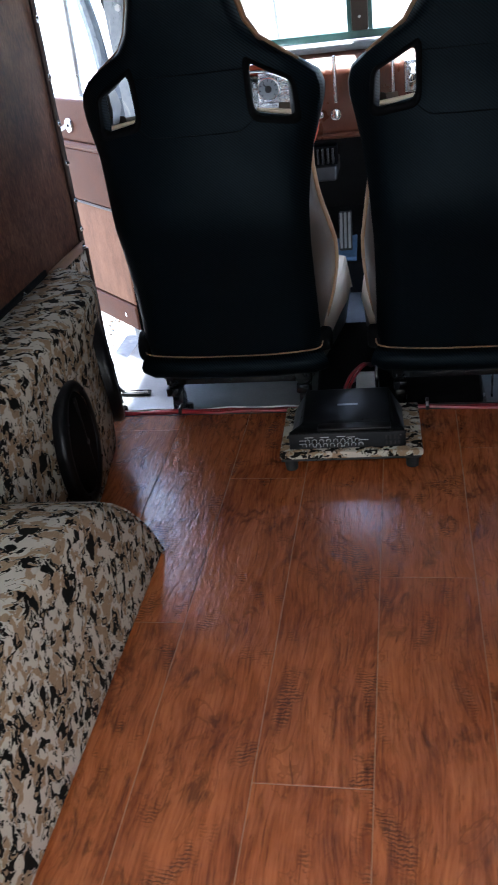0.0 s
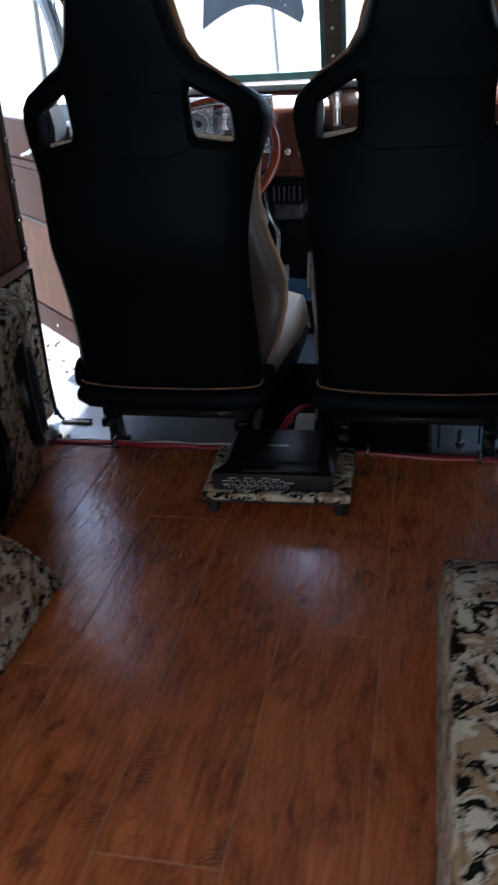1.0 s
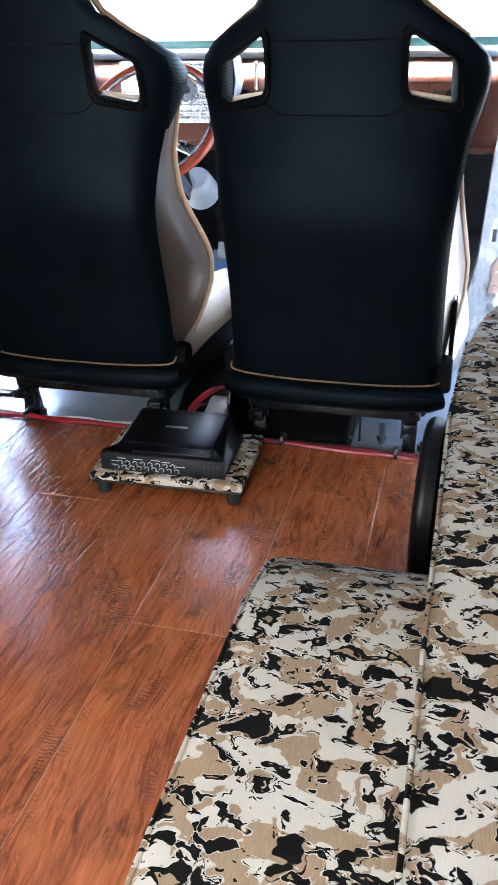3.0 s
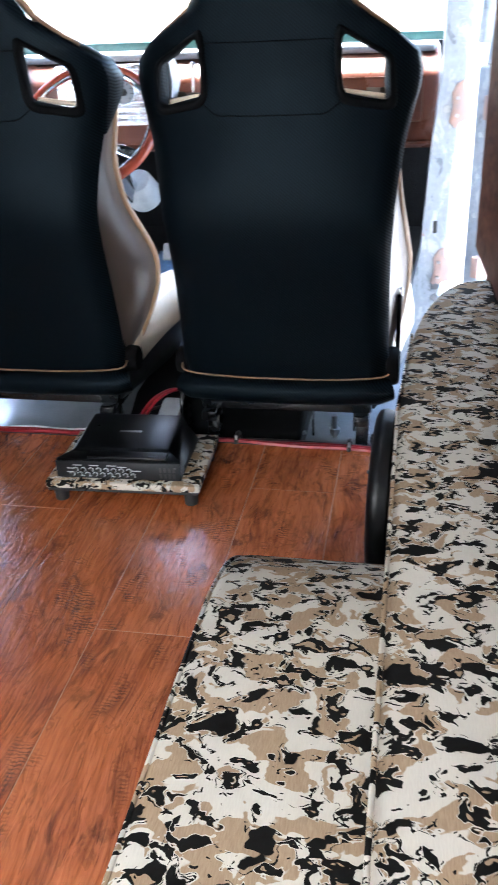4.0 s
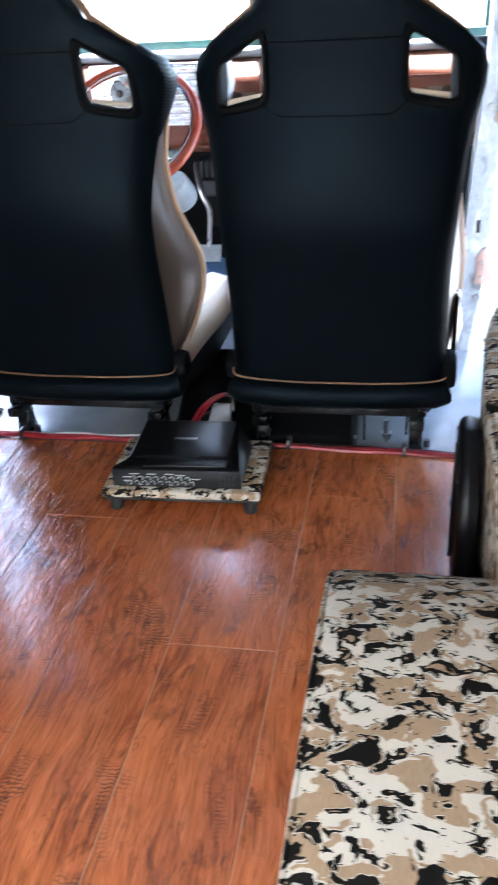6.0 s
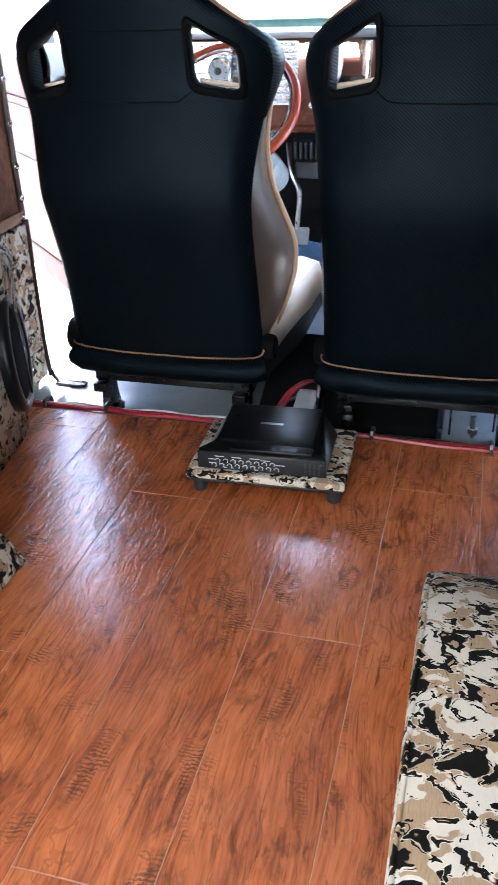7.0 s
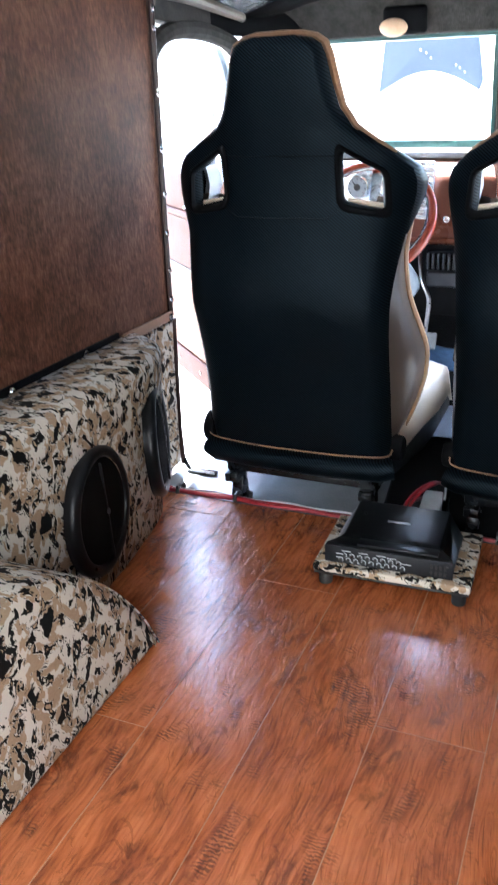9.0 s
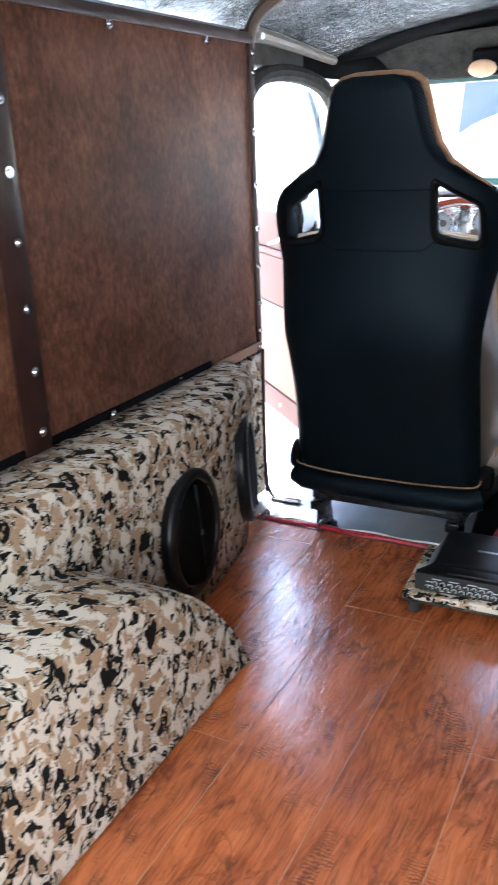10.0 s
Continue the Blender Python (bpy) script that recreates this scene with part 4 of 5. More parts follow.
part("case", bm, AMPCASE, amp)
part("control_panel", box_bm(-0.122, 0.124, -0.003, -0.0003, 0.002, 0.038, 0.001), AMPGREY, amp, "dark grey control panel")
part("front_ledge", box_bm(-0.060, 0.094, 0.004, 0.030, 0.040, 0.0455, 0.002), AMPCASE, amp)
part("panel_screw", cyl_bm((0.113, -0.003, 0.029), (0.113, -0.0045, 0.029), 0.0022, seg=10), DARKSTEEL, amp)
for r, z in enumerate((0.0105, 0.0205)):
    for i in range(9 if r == 0 else 8):
        x = -0.090 + i * 0.0150 + r * 0.0075
        kn = part("knob", cyl_bm((x, -0.0034, z), (x, -0.0080, z), 0.0040, seg=10), PLASTIC, amp)
        part("dial_ring", cyl_bm((x, -0.0030, z), (x, -0.0036, z), 0.0056, seg=6), WHITEPRINT, kn, smooth=0)
for x0, z0 in ((-0.088, 0.029), (-0.055, 0.029), (-0.020, 0.0295), (0.0, 0.0275), (-0.07, 0.006), (-0.02, 0.006), (-0.10, 0.022), (-0.10, 0.014), (0.028, 0.020)):
    part("print_bar", box_bm(x0, x0 + 0.018, -0.0036, -0.003, z0, z0 + 0.0016, 0), WHITEPRINT, amp, smooth=0)
for i in range(4):
    for z in (0.0065, 0.0195):
        part("vent_slot", box_bm(0.082 + i * 0.0085, 0.0865 + i * 0.0085, -0.0034, -0.002, z, z + 0.0105, 0.0004), RUBBER, amp)
part("badge", moved(box_bm(-0.02, 0.025, 0.0, 0.006, 0.0, 0.0012, 0.0004), Matrix.Translation((0, 0.095, 0.0526)) @ Euler((radians(4.4), 0, 0)).to_matrix().to_4x4()), STEEL, amp, "small plain silver badge")
tagged(amp, "black car amplifier with a row of knobs on the board", "amplifier")

# fuse box and cable loops behind the amplifier
fuse = tagged(part("junction_box", prism_bm([(0.575, 0.0), (0.575, 0.054), (0.600, 0.067), (0.655, 0.083), (0.680, 0.079), (0.680, -0.021), (0.640, -0.021)], -0.066, -0.022, 'x', bev=0.003), PALEGREY), "white plastic junction box between the seats", "junction box")
part("cover_plate", prism_bm([(0.640, 0.0), (0.630, 0.085), (0.655, 0.125), (0.700, 0.130), (0.700, 0.0)], -0.0215, -0.014, 'x', bev=0.001), BMETAL, fuse, "black steel side plate")
for i, (dx, r) in enumerate(((0.0, 0.0036), (0.010, 0.0034))):
    pts = spline([(-0.088 + dx, 0.548, 0.054), (-0.091 + dx, 0.565, 0.080), (-0.080 + dx, 0.60, 0.099), (-0.064 + dx, 0.64, 0.105), (-0.048 + dx, 0.70, 0.090), (-0.034, 0.78, 0.045)], 8)
    tagged(part("power_cable", tube_bm(pts, r, 8), REDWIRE), "red power cable looped behind the amplifier", "cable", "power cables")
pts = spline([(-0.085, 0.548, 0.060), (-0.08, 0.59, 0.085), (-0.07, 0.65, 0.07), (-0.05, 0.75, 0.04)], 8)
tagged(part("black_cable", tube_bm(pts, 0.0035, 8), BLACKWIRE), "black cable running between the two seats", "cable")

# ---- cable loom along the floor edge ----
def loom(x0, x1, n, dz, dy, mat_, r, seed, label, name):
    rr = random.Random(seed)
    pts = [(lerp(x0, x1, i / n), 0.640 - 0.04 * max(0.0, lerp(x0, x1, i / n)) + dy + rr.uniform(-0.003, 0.003), -0.006 + dz + rr.uniform(-0.002, 0.003)) for i in range(n + 1)]
    tagged(part(name, tube_bm(spline(pts, 5), r, 8), mat_), label, "cable", "cables along the floor edge")


loom(-0.715, 0.470, 16, 0.008, -0.004, REDWIRE, 0.0058, 1, "red power cable lying along the floor edge", "red_cable")
loom(-0.715, 0.470, 14, 0.004, 0.009, REDWIRE, 0.0048, 2, "red power cable lying along the floor edge", "red_cable")
loom(-0.715, 0.46, 18, -0.002, 0.020, BLACKWIRE, 0.006, 3, "black cable lying along the floor edge", "black_cable")
loom(-0.715, -0.2, 12, 0.006, 0.016, WHITEPLASTIC, 0.0026, 4, "thin pale cable lying along the floor edge", "pale_cable")
for x in (-0.665, -0.511, 0.345, 0.10):
    cy = 0.648 - 0.04 * max(0.0, x)
    cl = tagged(part("cable_clip", tube_bm([(x, cy + 0.019 * math.cos(a), 0.001 + 0.013 * math.sin(a)) for a in [2 * math.pi * i / 16 for i in range(16)]], 0.0048, 6, closed=True), BLACKWIRE), "black cable clip on the cable loom", "cable clip", "cable clips")
    part("clip_tail", box_bm(x - 0.003, x + 0.003, cy - 0.020, cy - 0.013, 0.006, 0.018, 0.001), STEEL if x > 0 else BLACKWIRE, cl)

# ---- wooden floor: planks last of the floor ----
P = 0.165
sub = part("floor", box_bm(-0.742, 0.640, -1.31, FRONT, -0.020, -0.0012, 0), SUBFLOOR, smooth=0)
tagged(sub, "glossy red-brown hand-scraped laminate plank floor", "floor", kind="structure")
JOINTS = {-5: 0.15, -4: 0.55, -3: -0.129, -2: 0.327, -1: -0.440, 0: 0.0, 1: 0.443, 2: -0.62, 3: 0.20}
for k, j in JOINTS.items():
    x0, x1 = max(k * P, -0.742), min((k + 1) * P, 0.640)
    cuts = sorted(c for c in [j + 1.22 * i for i in range(-3, 3)] if -1.30 < c < FRONT - 0.02)
    ys = [-1.31] + cuts + [FRONT]
    for y0, y1 in zip(ys, ys[1:]):
        part("plank", box_bm(x0 + 0.0007, x1 - 0.0007, y0 + 0.0007, y1 - 0.0007, -0.0010, 0.0, 0.0004, 1), WOOD, sub, smooth=0)
tagged(part("floor_edge", box_bm(-0.742, 0.640, FRONT - 0.001, FRONT + 0.003, -0.022, 0.001, 0.001), RUBBER), "thin black edging at the end of the planks", "trim", kind="structure")

# ---- cab: pillars, doors, windscreen ----
def pillar(x_top, x_mid, x_bot, y, label, high=1.06):
    s = 1 if x_top > 0 else -1
    rows = []
    for z, x, w in ((-0.05, x_bot, 0.085), (0.10, lerp(x_bot, x_mid, 0.45), 0.085), (0.25, x_mid, 0.070), (0.45, x_mid + s * 0.006, 0.062), (0.70, x_top - s * 0.004, 0.066), (0.90, x_top, 0.070), (high, x_top - s * 0.02, 0.08)):
        rows.append([(x - w / 2, y - 0.05, z), (x + w / 2, y - 0.05, z), (x + w / 2, y + 0.05, z), (x - w / 2, y + 0.05, z), (x - w / 2, y - 0.05, z)])
    ob = part("door_pillar", loft_bm(rows), PRIMER, smooth=40)
    b = ob.modifiers.new("round", 'BEVEL')
    b.width, b.segments = 0.008, 3
    tagged(ob, label, "door pillar")
    for z in (0.60, 0.90, 0.13, 0.16):
        part("bolt", cyl_bm((x_mid + s * 0.01, y - 0.051, z), (x_mid + s * 0.01, y - 0.056, z), 0.009, seg=6), STEEL, ob)
    return ob


RUST = surface("red_oxide_primer", (0.26, 0.21, 0.20), (0.40, 0.24, 0.19), 34, 0.6)
pr = pillar(0.545, 0.514, 0.470, 1.315, "grey-primed door pillar with red oxide patches")
for z, hx in ((0.205, 0.535), (0.605, 0.556)):
    hp = part("hinge_plate", prism_bm([(hx + dx, z + dz) for dx, dz in ((-0.025, -0.035), (-0.010, -0.050), (0.0, -0.036), (0.024, -0.028), (0.025, 0.026), (0.008, 0.034), (0.005, 0.060), (-0.010, 0.052), (-0.022, 0.030), (-0.018, 0.0))], 1.260, 1.267, 'y', bev=0.002), RUST, pr, "red oxide primed hinge plate")
    part("bolt", cyl_bm((hx - 0.008, 1.260, z + 0.020), (hx - 0.008, 1.256, z + 0.020), 0.0045, seg=6), STEEL, hp)
    part("bolt", cyl_bm((hx - 0.008, 1.260, z - 0.020), (hx - 0.008, 1.256, z - 0.020), 0.0045, seg=6), STEEL, hp)
part("slot", box_bm(0.508, 0.518, 1.2635, 1.267, 0.300, 0.332, 0.001), RUBBER, pr)
pillar(-0.694, -0.679, -0.63, 1.315, "grey-primed door pillar with red oxide patches", 1.00)


def door(hinge, ang, s, label):
    """An open door. Local x runs from the hinge to the free edge, local y is its inner side."""
    ob = empty("van_door", Matrix.Translation(hinge) @ Euler((0, 0, radians(ang))).to_matrix().to_4x4())
    L, T = 0.92, 0.055
    part("door_shell", box_bm(0, L, -T * s if s > 0 else 0, 0 if s > 0 else T, -0.05, 0.66, 0.012, 3), PRIMER, ob, "grey-primed steel door edge")
    y = 0.004 * s
    def pad(name, x0, x1, z0, z1, t, label="", mt=DOORLEATHER):
        return part(name, box_bm(x0, x1, min(0, t * s) + y, max(0, t * s) + y, z0, z1, 0.006, 3), mt, ob, label)
    pad("upper_pad", 0.03, L - 0.03, 0.532, 0.655, 0.016)
    pad("middle_pad", 0.03, L - 0.03, 0.348, 0.510, 0.022)
    pad("lower_pad", 0.03, L - 0.03, 0.040, 0.338, 0.016, "pale orange leather pad", DOORPALE)
    pad("kick_pad", 0.03, L - 0.03, -0.046, 0.036, 0.020)
    part("ledge", tube_bm([(0.03, 0.020 * s, 0.521), (L - 0.03, 0.020 * s, 0.521)], 0.012, 10), DOORLEATHER, ob)
    part("seam_strip", tube_bm([(0.03, 0.022 * s, 0.343), (L - 0.03, 0.022 * s, 0.343)], 0.006, 8), TRIMBROWN, ob)
    hd = part("door_handle", cyl_bm((0.25, 0.018 * s, 0.580), (0.25, 0.030 * s, 0.580), 0.024, 0.021, 24, 0.003), CHROME, ob, "round chrome handle boss")
    part("handle_lever", tube_bm(spline([(0.25, 0.034 * s, 0.580), (0.28, 0.046 * s, 0.566), (0.33, 0.048 * s, 0.556)], 6), 0.006, 10), CHROME, hd)
    for x in (0.10, 0.33, 0.56, 0.79):
        part("screw", cyl_bm((x, 0.020 * s, -0.005), (x, 0.027 * s, -0.005), 0.007, seg=10), CHROME, ob)
    # window frame, rounded
    fr = spline([(0.02, 0, 0.66), (0.06, 0, 0.85), (0.14, 0, 0.98), (0.28, 0, 1.02), (0.62, 0, 1.03), (0.80, 0, 0.99), (0.88, 0, 0.86), (0.90, 0, 0.66)], 8)
    part("window_frame", tube_bm([(p.x, -0.02 * s, p.z) for p in fr], 0.020, 10), PRIMER, ob)
    part("window_divider", tube_bm([(0.22, -0.02 * s, 0.66), (0.20, -0.02 * s, 1.0)], 0.010, 8), STEEL, ob)
    gl = part("window_pane", box_bm(0.06, 0.86, -0.022, -0.018, 0.655, 0.97, 0), GLASS, ob, smooth=0)
    gl.visible_shadow = False
    for z in (0.18, 0.57):
        h = part("hinge", box_bm(-0.055, 0.012, -0.035, -0.012, z - 0.028, z + 0.028, 0.004), RUST, ob, "red oxide painted hinge")
        part("hinge_pin", cyl_bm((-0.012, -0.024, z - 0.036), (-0.012, -0.024, z + 0.036), 0.009, seg=12), STEEL, h)
    for z in (0.02, 0.10, 0.30, 0.40, 0.50):
        part("bolt", cyl_bm((-0.001, -0.025 * s, z), (-0.006, -0.025 * s, z), 0.007, seg=6), STEEL, ob)
    return tagged(ob, label, "door", "front doors")


door((0.635, 1.320, 0.030), 50, -1, "wide open van door with orange-brown leather inner pads")
door((-0.764, 1.270, 0.014), 135, 1, "wide open van door with orange-brown leather inner pads")

# windscreen: two flat panes in a frame with a middle post
WY, WZ0, WZ1 = 1.54, 0.764, 1.022
ws = empty("windscreen")
part("lower_frame", box_bm(-0.66, 0.52, WY - 0.02, WY + 0.02, WZ0 - 0.022, WZ0, 0.004), TEAL, ws, "dark teal rubber frame")
part("upper_frame", box_bm(-0.66, 0.52, WY - 0.06, WY - 0.02, WZ1, WZ1 + 0.022, 0.004), TEAL, ws, "dark teal rubber frame")
for x in (-0.655, 0.525):
    part("side_frame", prism_bm([(WY - 0.02, WZ0), (WY + 0.02, WZ0), (WY - 0.02, WZ1), (WY - 0.06, WZ1)], x - 0.015, x + 0.015, 'x', bev=0.003), TEAL, ws, "dark teal rubber frame")
post = part("middle_post", prism_bm([(WY - 0.035, WZ0), (WY + 0.005, WZ0), (WY - 0.035, WZ1), (WY - 0.075, WZ1)], -0.083, -0.037, 'x', bev=0.004), POSTDARK, ws, "brown vinyl covered post")
for z in (0.80, 0.87, 0.94):
    part("screw", cyl_bm((-0.06, WY - 0.036 - (z - WZ0) * 0.16, z), (-0.06, WY - 0.042 - (z - WZ0) * 0.16, z), 0.004, seg=10), STEEL, post)
for x in (-0.090, -0.030):
    part("post_rubber", prism_bm([(WY - 0.03, WZ0), (WY + 0.01, WZ0), (WY - 0.03, WZ1), (WY - 0.07, WZ1)], x - 0.006, x + 0.006, 'x', bev=0.002), TEAL, ws)
for x0, x1 in ((-0.641, -0.097), (-0.023, 0.511)):
    pn = part("pane", prism_bm([(WY - 0.002, WZ0), (WY + 0.002, WZ0), (WY - 0.038, WZ1), (WY - 0.042, WZ1)], x0, x1, 'x'), GLASS, ws, smooth=0)
    pn.visible_shadow = False
tagged(ws, "split flat windscreen with a brown middle post", "windscreen")

PALERAIL = surface("pale_beige_paint", (0.075, 0.062, 0.048), (0.14, 0.12, 0.095), 30, 0.5)
# felt-covered header over the windscreen
rows = []
for i in range(41):
    a = lerp(-1, 1, i / 40)
    x = -0.070 + a * 0.625
    e = max(0.0, (abs(a) - 0.90) / 0.10)
    y = 1.455 - 0.03 * e ** 2
    top = 1.152 - 0.032 * a * a - 0.075 * (1 - math.sqrt(max(0.0, 1 - e * e)))
    rows.append([(x, y + 0.035, 1.036), (x, y, 1.038), (x, y - 0.012, lerp(1.040, top, 0.25)), (x, y - 0.03, lerp(1.040, top, 0.55)), (x, y - 0.050, lerp(1.040, top, 0.9)), (x, y - 0.058, top), (x, y - 0.02, top + 0.012)])
hdr = solid(part("header_board", loft_bm(rows), HEADER, smooth=60), 0.008, 0.0)
tagged(hdr, "grey felt-covered header board over the windscreen", "header board")
lamp = empty("dome_lamp", Matrix.Translation((-0.330, 1.425, 1.058)) @ Euler((radians(14), 0, 0)).to_matrix().to_4x4())
part("housing", box_bm(-0.050, 0.066, -0.016, 0.010, -0.026, 0.044, 0.012, 3), LIP, lamp)
bm = bmesh.new()
bmesh.ops.create_uvsphere(bm, u_segments=24, v_segments=12, radius=1.0)
part("lens", moved(bm, Matrix.Translation((-0.020, -0.019, -0.004)) @ Matrix.Diagonal((0.038, 0.014, 0.023, 1))), LAMPTAN, lamp, "pale amber oval lens")
tagged(lamp, "unlit dome lamp with an oval amber lens", "lamp")

# black strip as shadow gap between roof and header, roof bow by the door
rows = [[(x, y, roof_z(x, y) - 0.008) for y in (1.27, 1.35, 1.44)] for x in [lerp(-0.74, 0.62, i / 24) for i in range(25)]]
tagged(solid(part("roof_lining", loft_bm(rows), LIP), 0.004), "black strip for the shadow gap at the front of the roof", "roof lining")
bow = spline([(-0.772, 0.834, 0.40), (-0.772, 0.838, 0.90), (-0.765, 0.842, 1.10), (-0.70, 0.845, 1.188), (-0.50, 0.845, 1.228), (-0.055, 0.845, 1.250), (0.40, 0.845, 1.228), (0.59, 0.845, 1.188), (0.655, 0.842, 1.10), (0.66, 0.838, 0.90), (0.66, 0.834, 0.40)], 8)
tagged(part("roof_bow", tube_bm(bow, 0.015, 10), POSTBROWN), "brown steel bow across the roof behind the doors", "roof bow")
fr = spline([(-0.80, 0.85, 0.70), (-0.80, 0.855, 0.91), (-0.795, 0.90, 1.01), (-0.785, 1.00, 1.048), (-0.77, 1.17, 1.046), (-0.745, 1.28, 1.005), (-0.73, 1.335, 0.90), (-0.72, 1.365, 0.74)], 8)
tagged(part("door_aperture", tube_bm(fr, 0.022, 10), HEADER), "grey sealing strip round the door opening", "door seal")
fr = [Vector((-0.11 - p.x, p.y, p.z)) for p in fr]
tagged(part("door_aperture", tube_bm(fr, 0.022, 10), PRIMER), "grey-primed steel edge round the door opening", "door seal")

# painted rails over the door openings
for x0 in (-0.768, 0.658):
    s_ = 1 if x0 < 0 else -1
    rail = tagged(part("door_rail", tube_bm(spline([(x0, 0.855, 1.128), (x0 + s_ * 0.006, 0.98, 1.122), (x0 + s_ * 0.020, 1.12, 1.108), (x0 + s_ * 0.050, 1.26, 1.086)], 6), lambda t: 0.019 - 0.008 * t, 10), PALERAIL), "pale beige painted rail above the door opening", "rail", "rails above the doors")
    part("bolt", cyl_bm((x0 + s_ * 0.016, 0.880, 1.122), (x0 + s_ * 0.024, 0.878, 1.120), 0.008, seg=6), STEEL, rail)

# black sheets for the shaded gaps between the header board and the door openings
for side in (0, 1):
    rows = []
    for k in range(7):
        e = k / 6
        x = lerp(-0.590, -0.800, e)
        y = 1.455 - 0.32 * e ** 1.6
        rows.append([(x if side == 0 else -0.11 - x, y, z) for z in (lerp(1.028, 1.050, e), lerp(1.075, 1.085, e), lerp(1.15, 1.14, e))])
    tagged(solid(part("corner_lining", loft_bm(rows), LIP, smooth=60), 0.008, 0.0), "black filler sheet for the shaded gap above the door opening", "roof lining", "corner linings")

# ---- dashboard ----
dash = empty("dashboard", Matrix.Translation((0.006, 0.072, 0.027)))
prof = [(1.345, 0.468), (1.325, 0.485), (1.32, 0.54), (1.33, 0.60), (1.345, 0.645), (1.40, 0.685), (1.46, 0.705), (1.70, 0.705), (1.70, 0.468)]
part("body", prism_bm(prof, -0.66, 0.50, 'x', bev=0.010, seg=3), DASHWOOD, dash)
# sky reflection on the dash top is put into this strip's pale colour
part("top_pad", box_bm(-0.65, 0.49, 1.40, 1.445, 0.690, 0.712, 0.010, 3), DASHTOP, dash, "top strip coloured pale for the sky's reflection")
part("lower_lip", tube_bm([(-0.65, 1.332, 0.474), (0.49, 1.332, 0.474)], 0.010, 10), DASHWOOD, dash)
# gauge panel, engine-turned bright metal with dials
gp = part("gauge_panel", box_bm(-0.520, -0.222, 1.308, 1.322, 0.535, 0.690, 0.006), ALLOY, dash, "bright metal gauge panel")
for i in range(9):
    z = 0.548 + i * 0.0163
    part("rib", tube_bm([(-0.515, 1.308, z), (-0.227, 1.308, z)], 0.0042, 8), ALLOY, gp)
for x, z, r in ((-0.325, 0.622, 0.036), (-0.435, 0.622, 0.036)):
    dial = part("dial", cyl_bm((x, 1.306, z), (x, 1.292, z), r, r * 0.92, 28, 0.003), CHROME, gp)
    part("dial_face", cyl_bm((x, 1.2915, z), (x, 1.2905, z), r * 0.78, seg=28), DASHTOP, gp, "pale dial face")
    for k in range(9):
        a = radians(-130 + k * 32.5)
        part("tick", moved(box_bm(-0.0012, 0.0012, -0.0006, 0, r * 0.58, r * 0.74, 0), Matrix.Translation((x, 1.2902, z)) @ Euler((0, a, 0)).to_matrix().to_4x4()), PLASTIC, gp, smooth=0)
    part("needle", moved(box_bm(-0.0015, 0.0015, -0.0008, 0, 0, r * 0.6, 0), Matrix.Translation((x, 1.289, z)) @ Euler((0, radians(-40), 0)).to_matrix().to_4x4()), PLASTIC, gp, smooth=0)
    part("dial_hub", cyl_bm((x, 1.2905, z), (x, 1.286, z), r * 0.30, r * 0.24, 20, 0.002), PLASTIC, gp)
# radio and chrome trim on the right of the dash
part("glovebox", box_bm(0.20, 0.46, 1.312, 1.322, 0.53, 0.64, 0.008, 3), DASHWOOD, dash, "red-brown glovebox lid")
part("radio_panel", box_bm(0.055, 0.175, 1.308, 1.322, 0.575, 0.660, 0.006), CHROME, dash, "bright metal radio panel")
for x in (0.075, 0.155):
    part("radio_knob", cyl_bm((x, 1.308, 0.615), (x, 1.288, 0.615), 0.012, 0.010, 18, 0.002), CHROME, dash)
for x, w in ((-0.137, 0.005), (-0.045, 0.013), (0.025, 0.005)):
    part("chrome_strip", box_bm(x - w, x + w, 1.306, 1.324, 0.565, 0.690, 0.003), CHROME, dash, "upright chrome trim strip")
for x, z, r in ((-0.182, 0.540, 0.010), (-0.138, 0.537, 0.016)):
    part("pull_knob", cyl_bm((x, 1.32, z), (x, 1.292, z), r * 0.9, r, 18, 0.003), CHROME, dash)
tagged(dash, "red-brown dashboard with bright gauges", "dashboard")

# heater vent, box, pedals, mat
vent = tagged(part("heater_vent", box_bm(-0.229, -0.135, 1.370, 1.415, 0.424, 0.480, 0.004), LIP), "black heater vent with upright fins under the dash", "heater vent")
for i in range(6):
    part("fin", box_bm(-0.223 + i * 0.0145, -0.2165 + i * 0.0145, 1.354, 1.3705, 0.431, 0.473, 0.002), RUBBER, vent)
tagged(part("heater_box", box_bm(-0.226, -0.140, 1.378, 1.55, 0.375, 0.422, 0.008, 3), DARKSTEEL), "black heater box under the dash", "heater box")
acc = empty("accelerator_pedal", Matrix.Translation((-0.131, 1.495, 0.190)) @ Euler((radians(-24), 0, 0)).to_matrix().to_4x4())
part("pad", box_bm(-0.021, 0.021, -0.006, 0.006, -0.062, 0.062, 0.005, 3), RUBBER, acc)
for x in (-0.013, 0.0, 0.013):
    part("rib", box_bm(x - 0.004, x + 0.004, -0.009, -0.0055, -0.056, 0.056, 0.0015), WORNPAD, acc)
part("rod", cyl_bm((0.0, 0.006, 0.03), (0.0, 0.10, 0.07), 0.005, seg=10), STEEL, acc)
tagged(acc, "long ribbed rubber accelerator pedal", "pedal")
ped = empty("brake_pedal", Matrix.Translation((0.0, 0.068, 0.014)))
part("arm", tube_bm(spline([(-0.285, 1.50, 0.42), (-0.262, 1.44, 0.35), (-0.236, 1.42, 0.30), (-0.238, 1.41, 0.23), (-0.240, 1.40, 0.19)], 6), 0.007, 10), STEEL, ped)
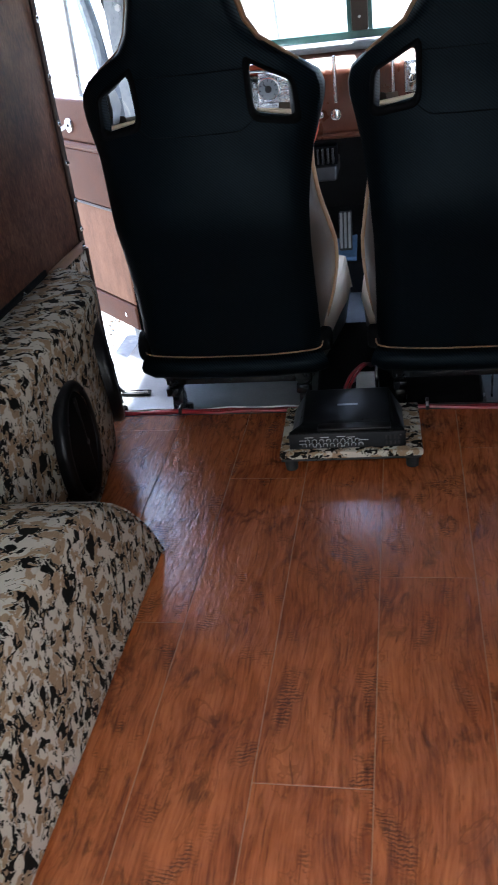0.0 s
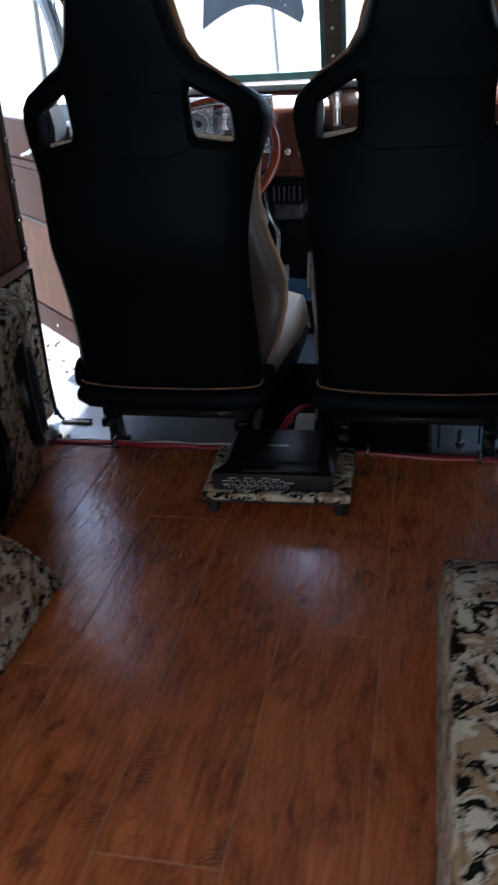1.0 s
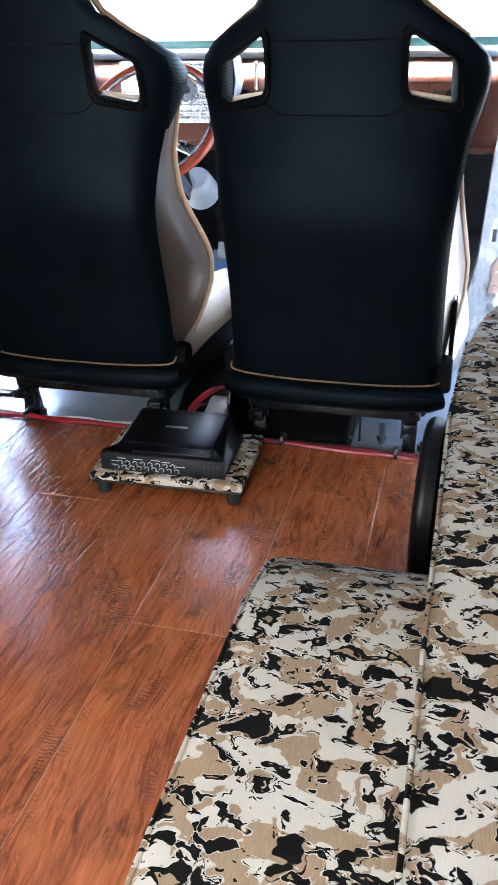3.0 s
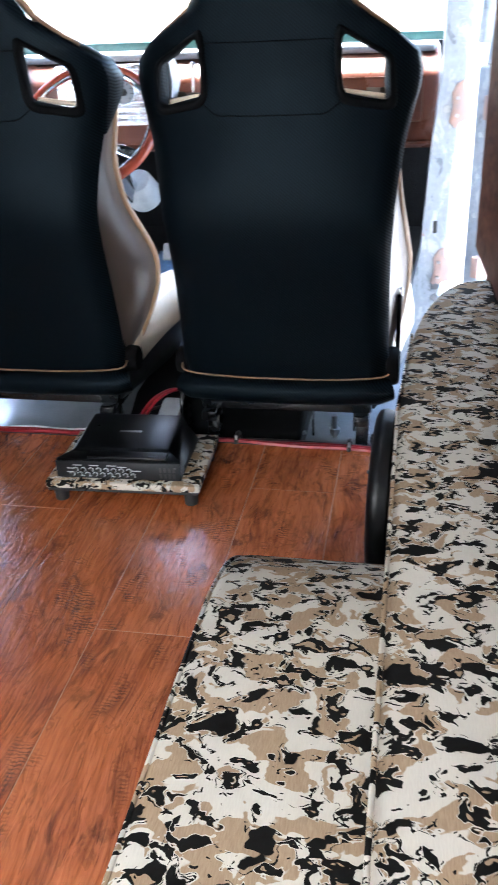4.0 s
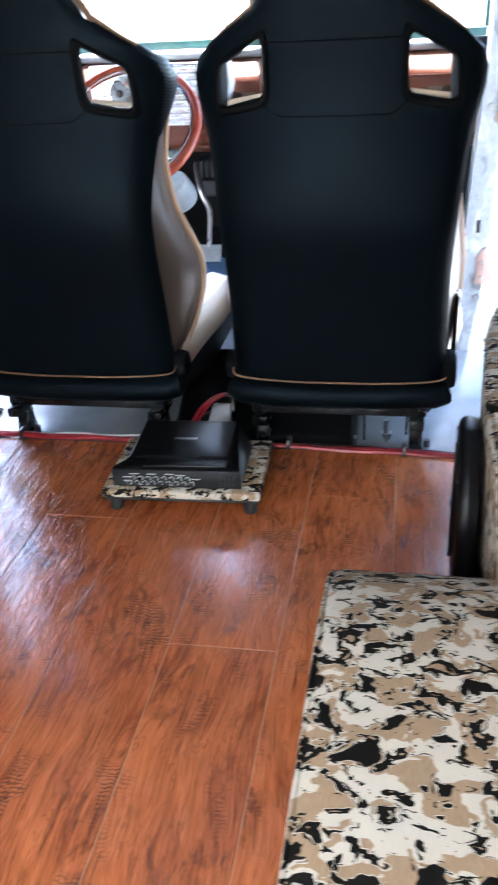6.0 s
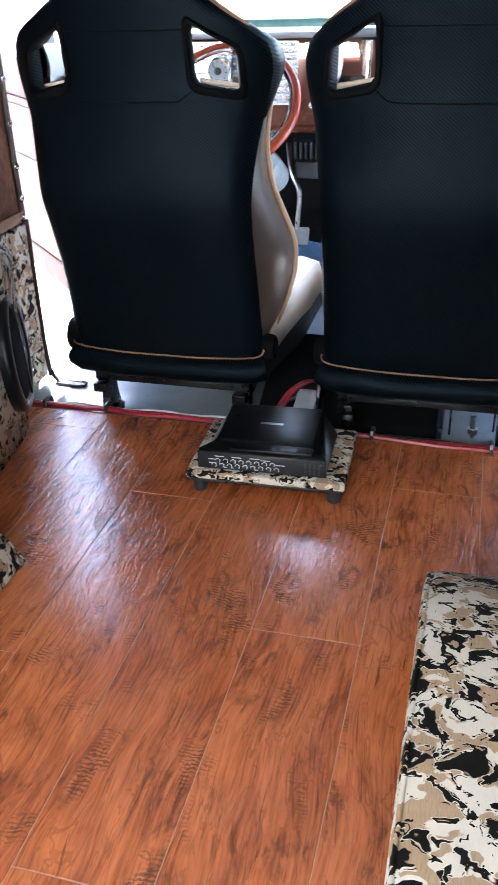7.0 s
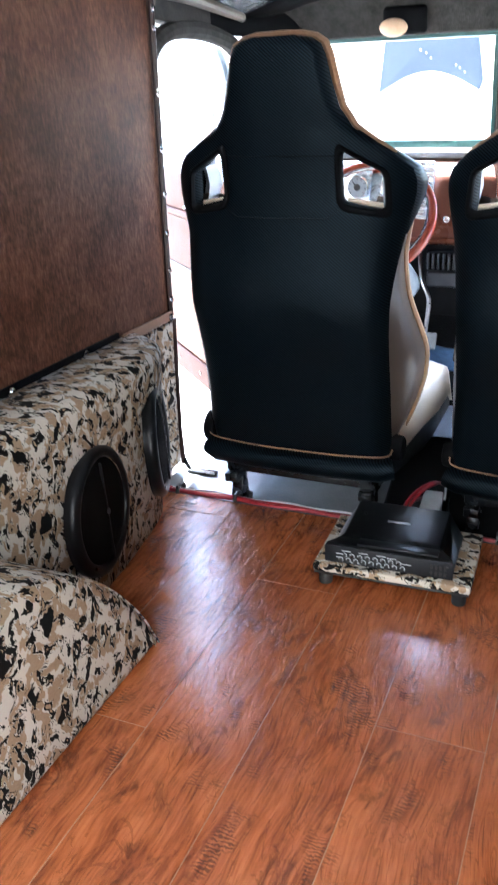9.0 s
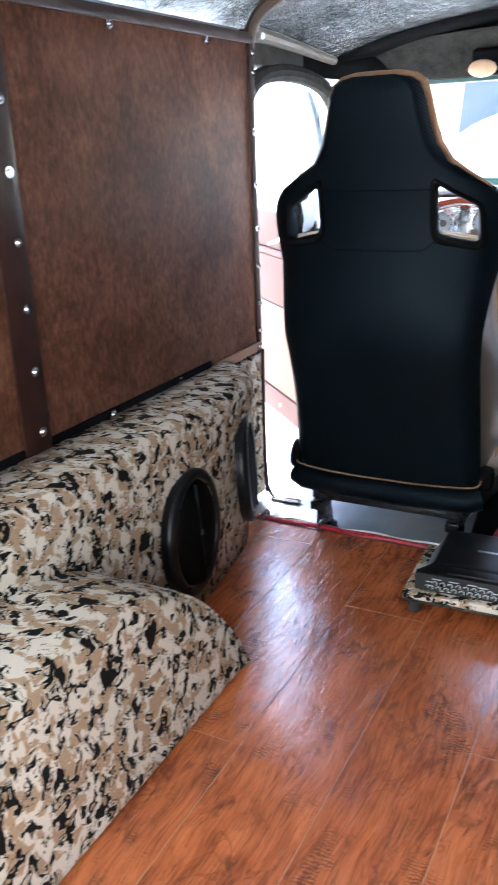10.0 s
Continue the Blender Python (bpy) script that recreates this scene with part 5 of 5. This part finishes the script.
part("pad", moved(box_bm(-0.038, 0.038, -0.006, 0.006, -0.026, 0.026, 0.005, 3), Matrix.Translation((-0.240, 1.392, 0.180)) @ Euler((radians(-30), 0, 0)).to_matrix().to_4x4()), WORNPAD, ped)
tagged(ped, "steel brake pedal with a worn rubber pad", "pedal")
rows = [[(x, y, 0.112 + 0.35 * (y - 1.52) + 0.012 * math.sin(20 * x + 13 * y)) for y in [lerp(1.49, 1.60, j / 8) for j in range(9)]] for x in [lerp(-0.33, -0.10, i / 12) for i in range(13)]]
tagged(solid(part("toe_board_mat", loft_bm(rows), BLUEMAT), 0.008), "rumpled blue mat on the sloping toe board", "mat")
# toe board that the mat lies on
tagged(part("toe_board", prism_bm([(1.50, -0.0215), (1.788, -0.0215), (1.788, 0.195), (1.50, 0.088)], -0.66, 0.52, 'x', bev=0.004), UNDERLAY), "dark sloping toe board below the dash", "toe board", kind="structure")

# ---- steering wheel ----
WC = Vector((-0.340, 1.128, 0.594))
TILT = 44
sw = empty("steering_wheel", Matrix.Translation(WC) @ Euler((radians(90 - TILT), 0, 0)).to_matrix().to_4x4())
R = 0.171
part("rim", tube_bm([(R * math.cos(a), R * math.sin(a), 0) for a in [2 * math.pi * i / 64 for i in range(64)]], 0.0115, 12, closed=True), WHEELRED, sw, "polished red-brown rim")
part("rim_inlay", tube_bm([((R - 0.0125) * math.cos(a), (R - 0.0125) * math.sin(a), 0.006) for a in [2 * math.pi * i / 64 for i in range(64)]], 0.004, 8, closed=True), CHROME, sw, "bright inner band")
for a in (90, 210, 330):
    d = Vector((math.cos(radians(a)), math.sin(radians(a)), 0))
    sp_ = part("spoke", moved(box_bm(0.03, R - 0.008, -0.014, 0.014, -0.003, 0.002, 0.002), Euler((0, 0, radians(a))).to_matrix().to_4x4() @ Matrix.Translation((0.006, 0, -0.052)) @ Euler((0, radians(-16), 0)).to_matrix().to_4x4()), CHROME, sw)
part("hub", cyl_bm((0, 0, -0.075), (0, 0, -0.032), 0.046, 0.036, 28, 0.005), CHROME, sw)
part("horn_ring", tube_bm([(0.060 * math.cos(a), 0.060 * math.sin(a), -0.030) for a in [2 * math.pi * i / 40 for i in range(40)]], 0.004, 8, closed=True), CHROME, sw, "thin chrome horn ring")
part("column", cyl_bm((0, 0, -0.07), (0.032, 0, -0.31), 0.022, 0.024, 20), CHROME, sw, "chrome steering column")
part("column_shroud", cyl_bm((0.042, 0.020, -0.258), (0.048, 0.018, -0.345), 0.040, 0.053, 24, 0.014), PALEGREY, sw, "pale round column shroud")
tagged(sw, "steering wheel with a polished red-brown rim and chrome spokes", "steering wheel")

# ---- raised bonnet seen through the windscreen ----
bm = bmesh.new()
arc = [(-0.948 + 0.507 * s / 16, 0.880 + 0.095 * math.sin(math.pi * s / 16)) for s in range(17)]
poly = arc + [(-0.425, 0.925), (-0.490, 1.32), (-0.905, 1.32)]
hood = part("raised_bonnet", prism_bm(poly, 3.58, 3.61, 'y', bev=0.004), HOODBLUE)
tagged(hood, "raised blue-grey primed bonnet with an arched edge", "bonnet")
for x, z in ((-0.74, 1.075), (-0.71, 1.06), (-0.685, 1.035), (-0.56, 1.00), (-0.54, 0.985), (-0.515, 0.965)):
    part("bolt", cyl_bm((x, 3.578, z), (x, 3.572, z), 0.0045, seg=10), CHROME, hood)
part("stay", tube_bm([(-0.6, 3.60, 1.25), (-0.55, 3.8, -0.48)], 0.012, 8), STEEL, hood)
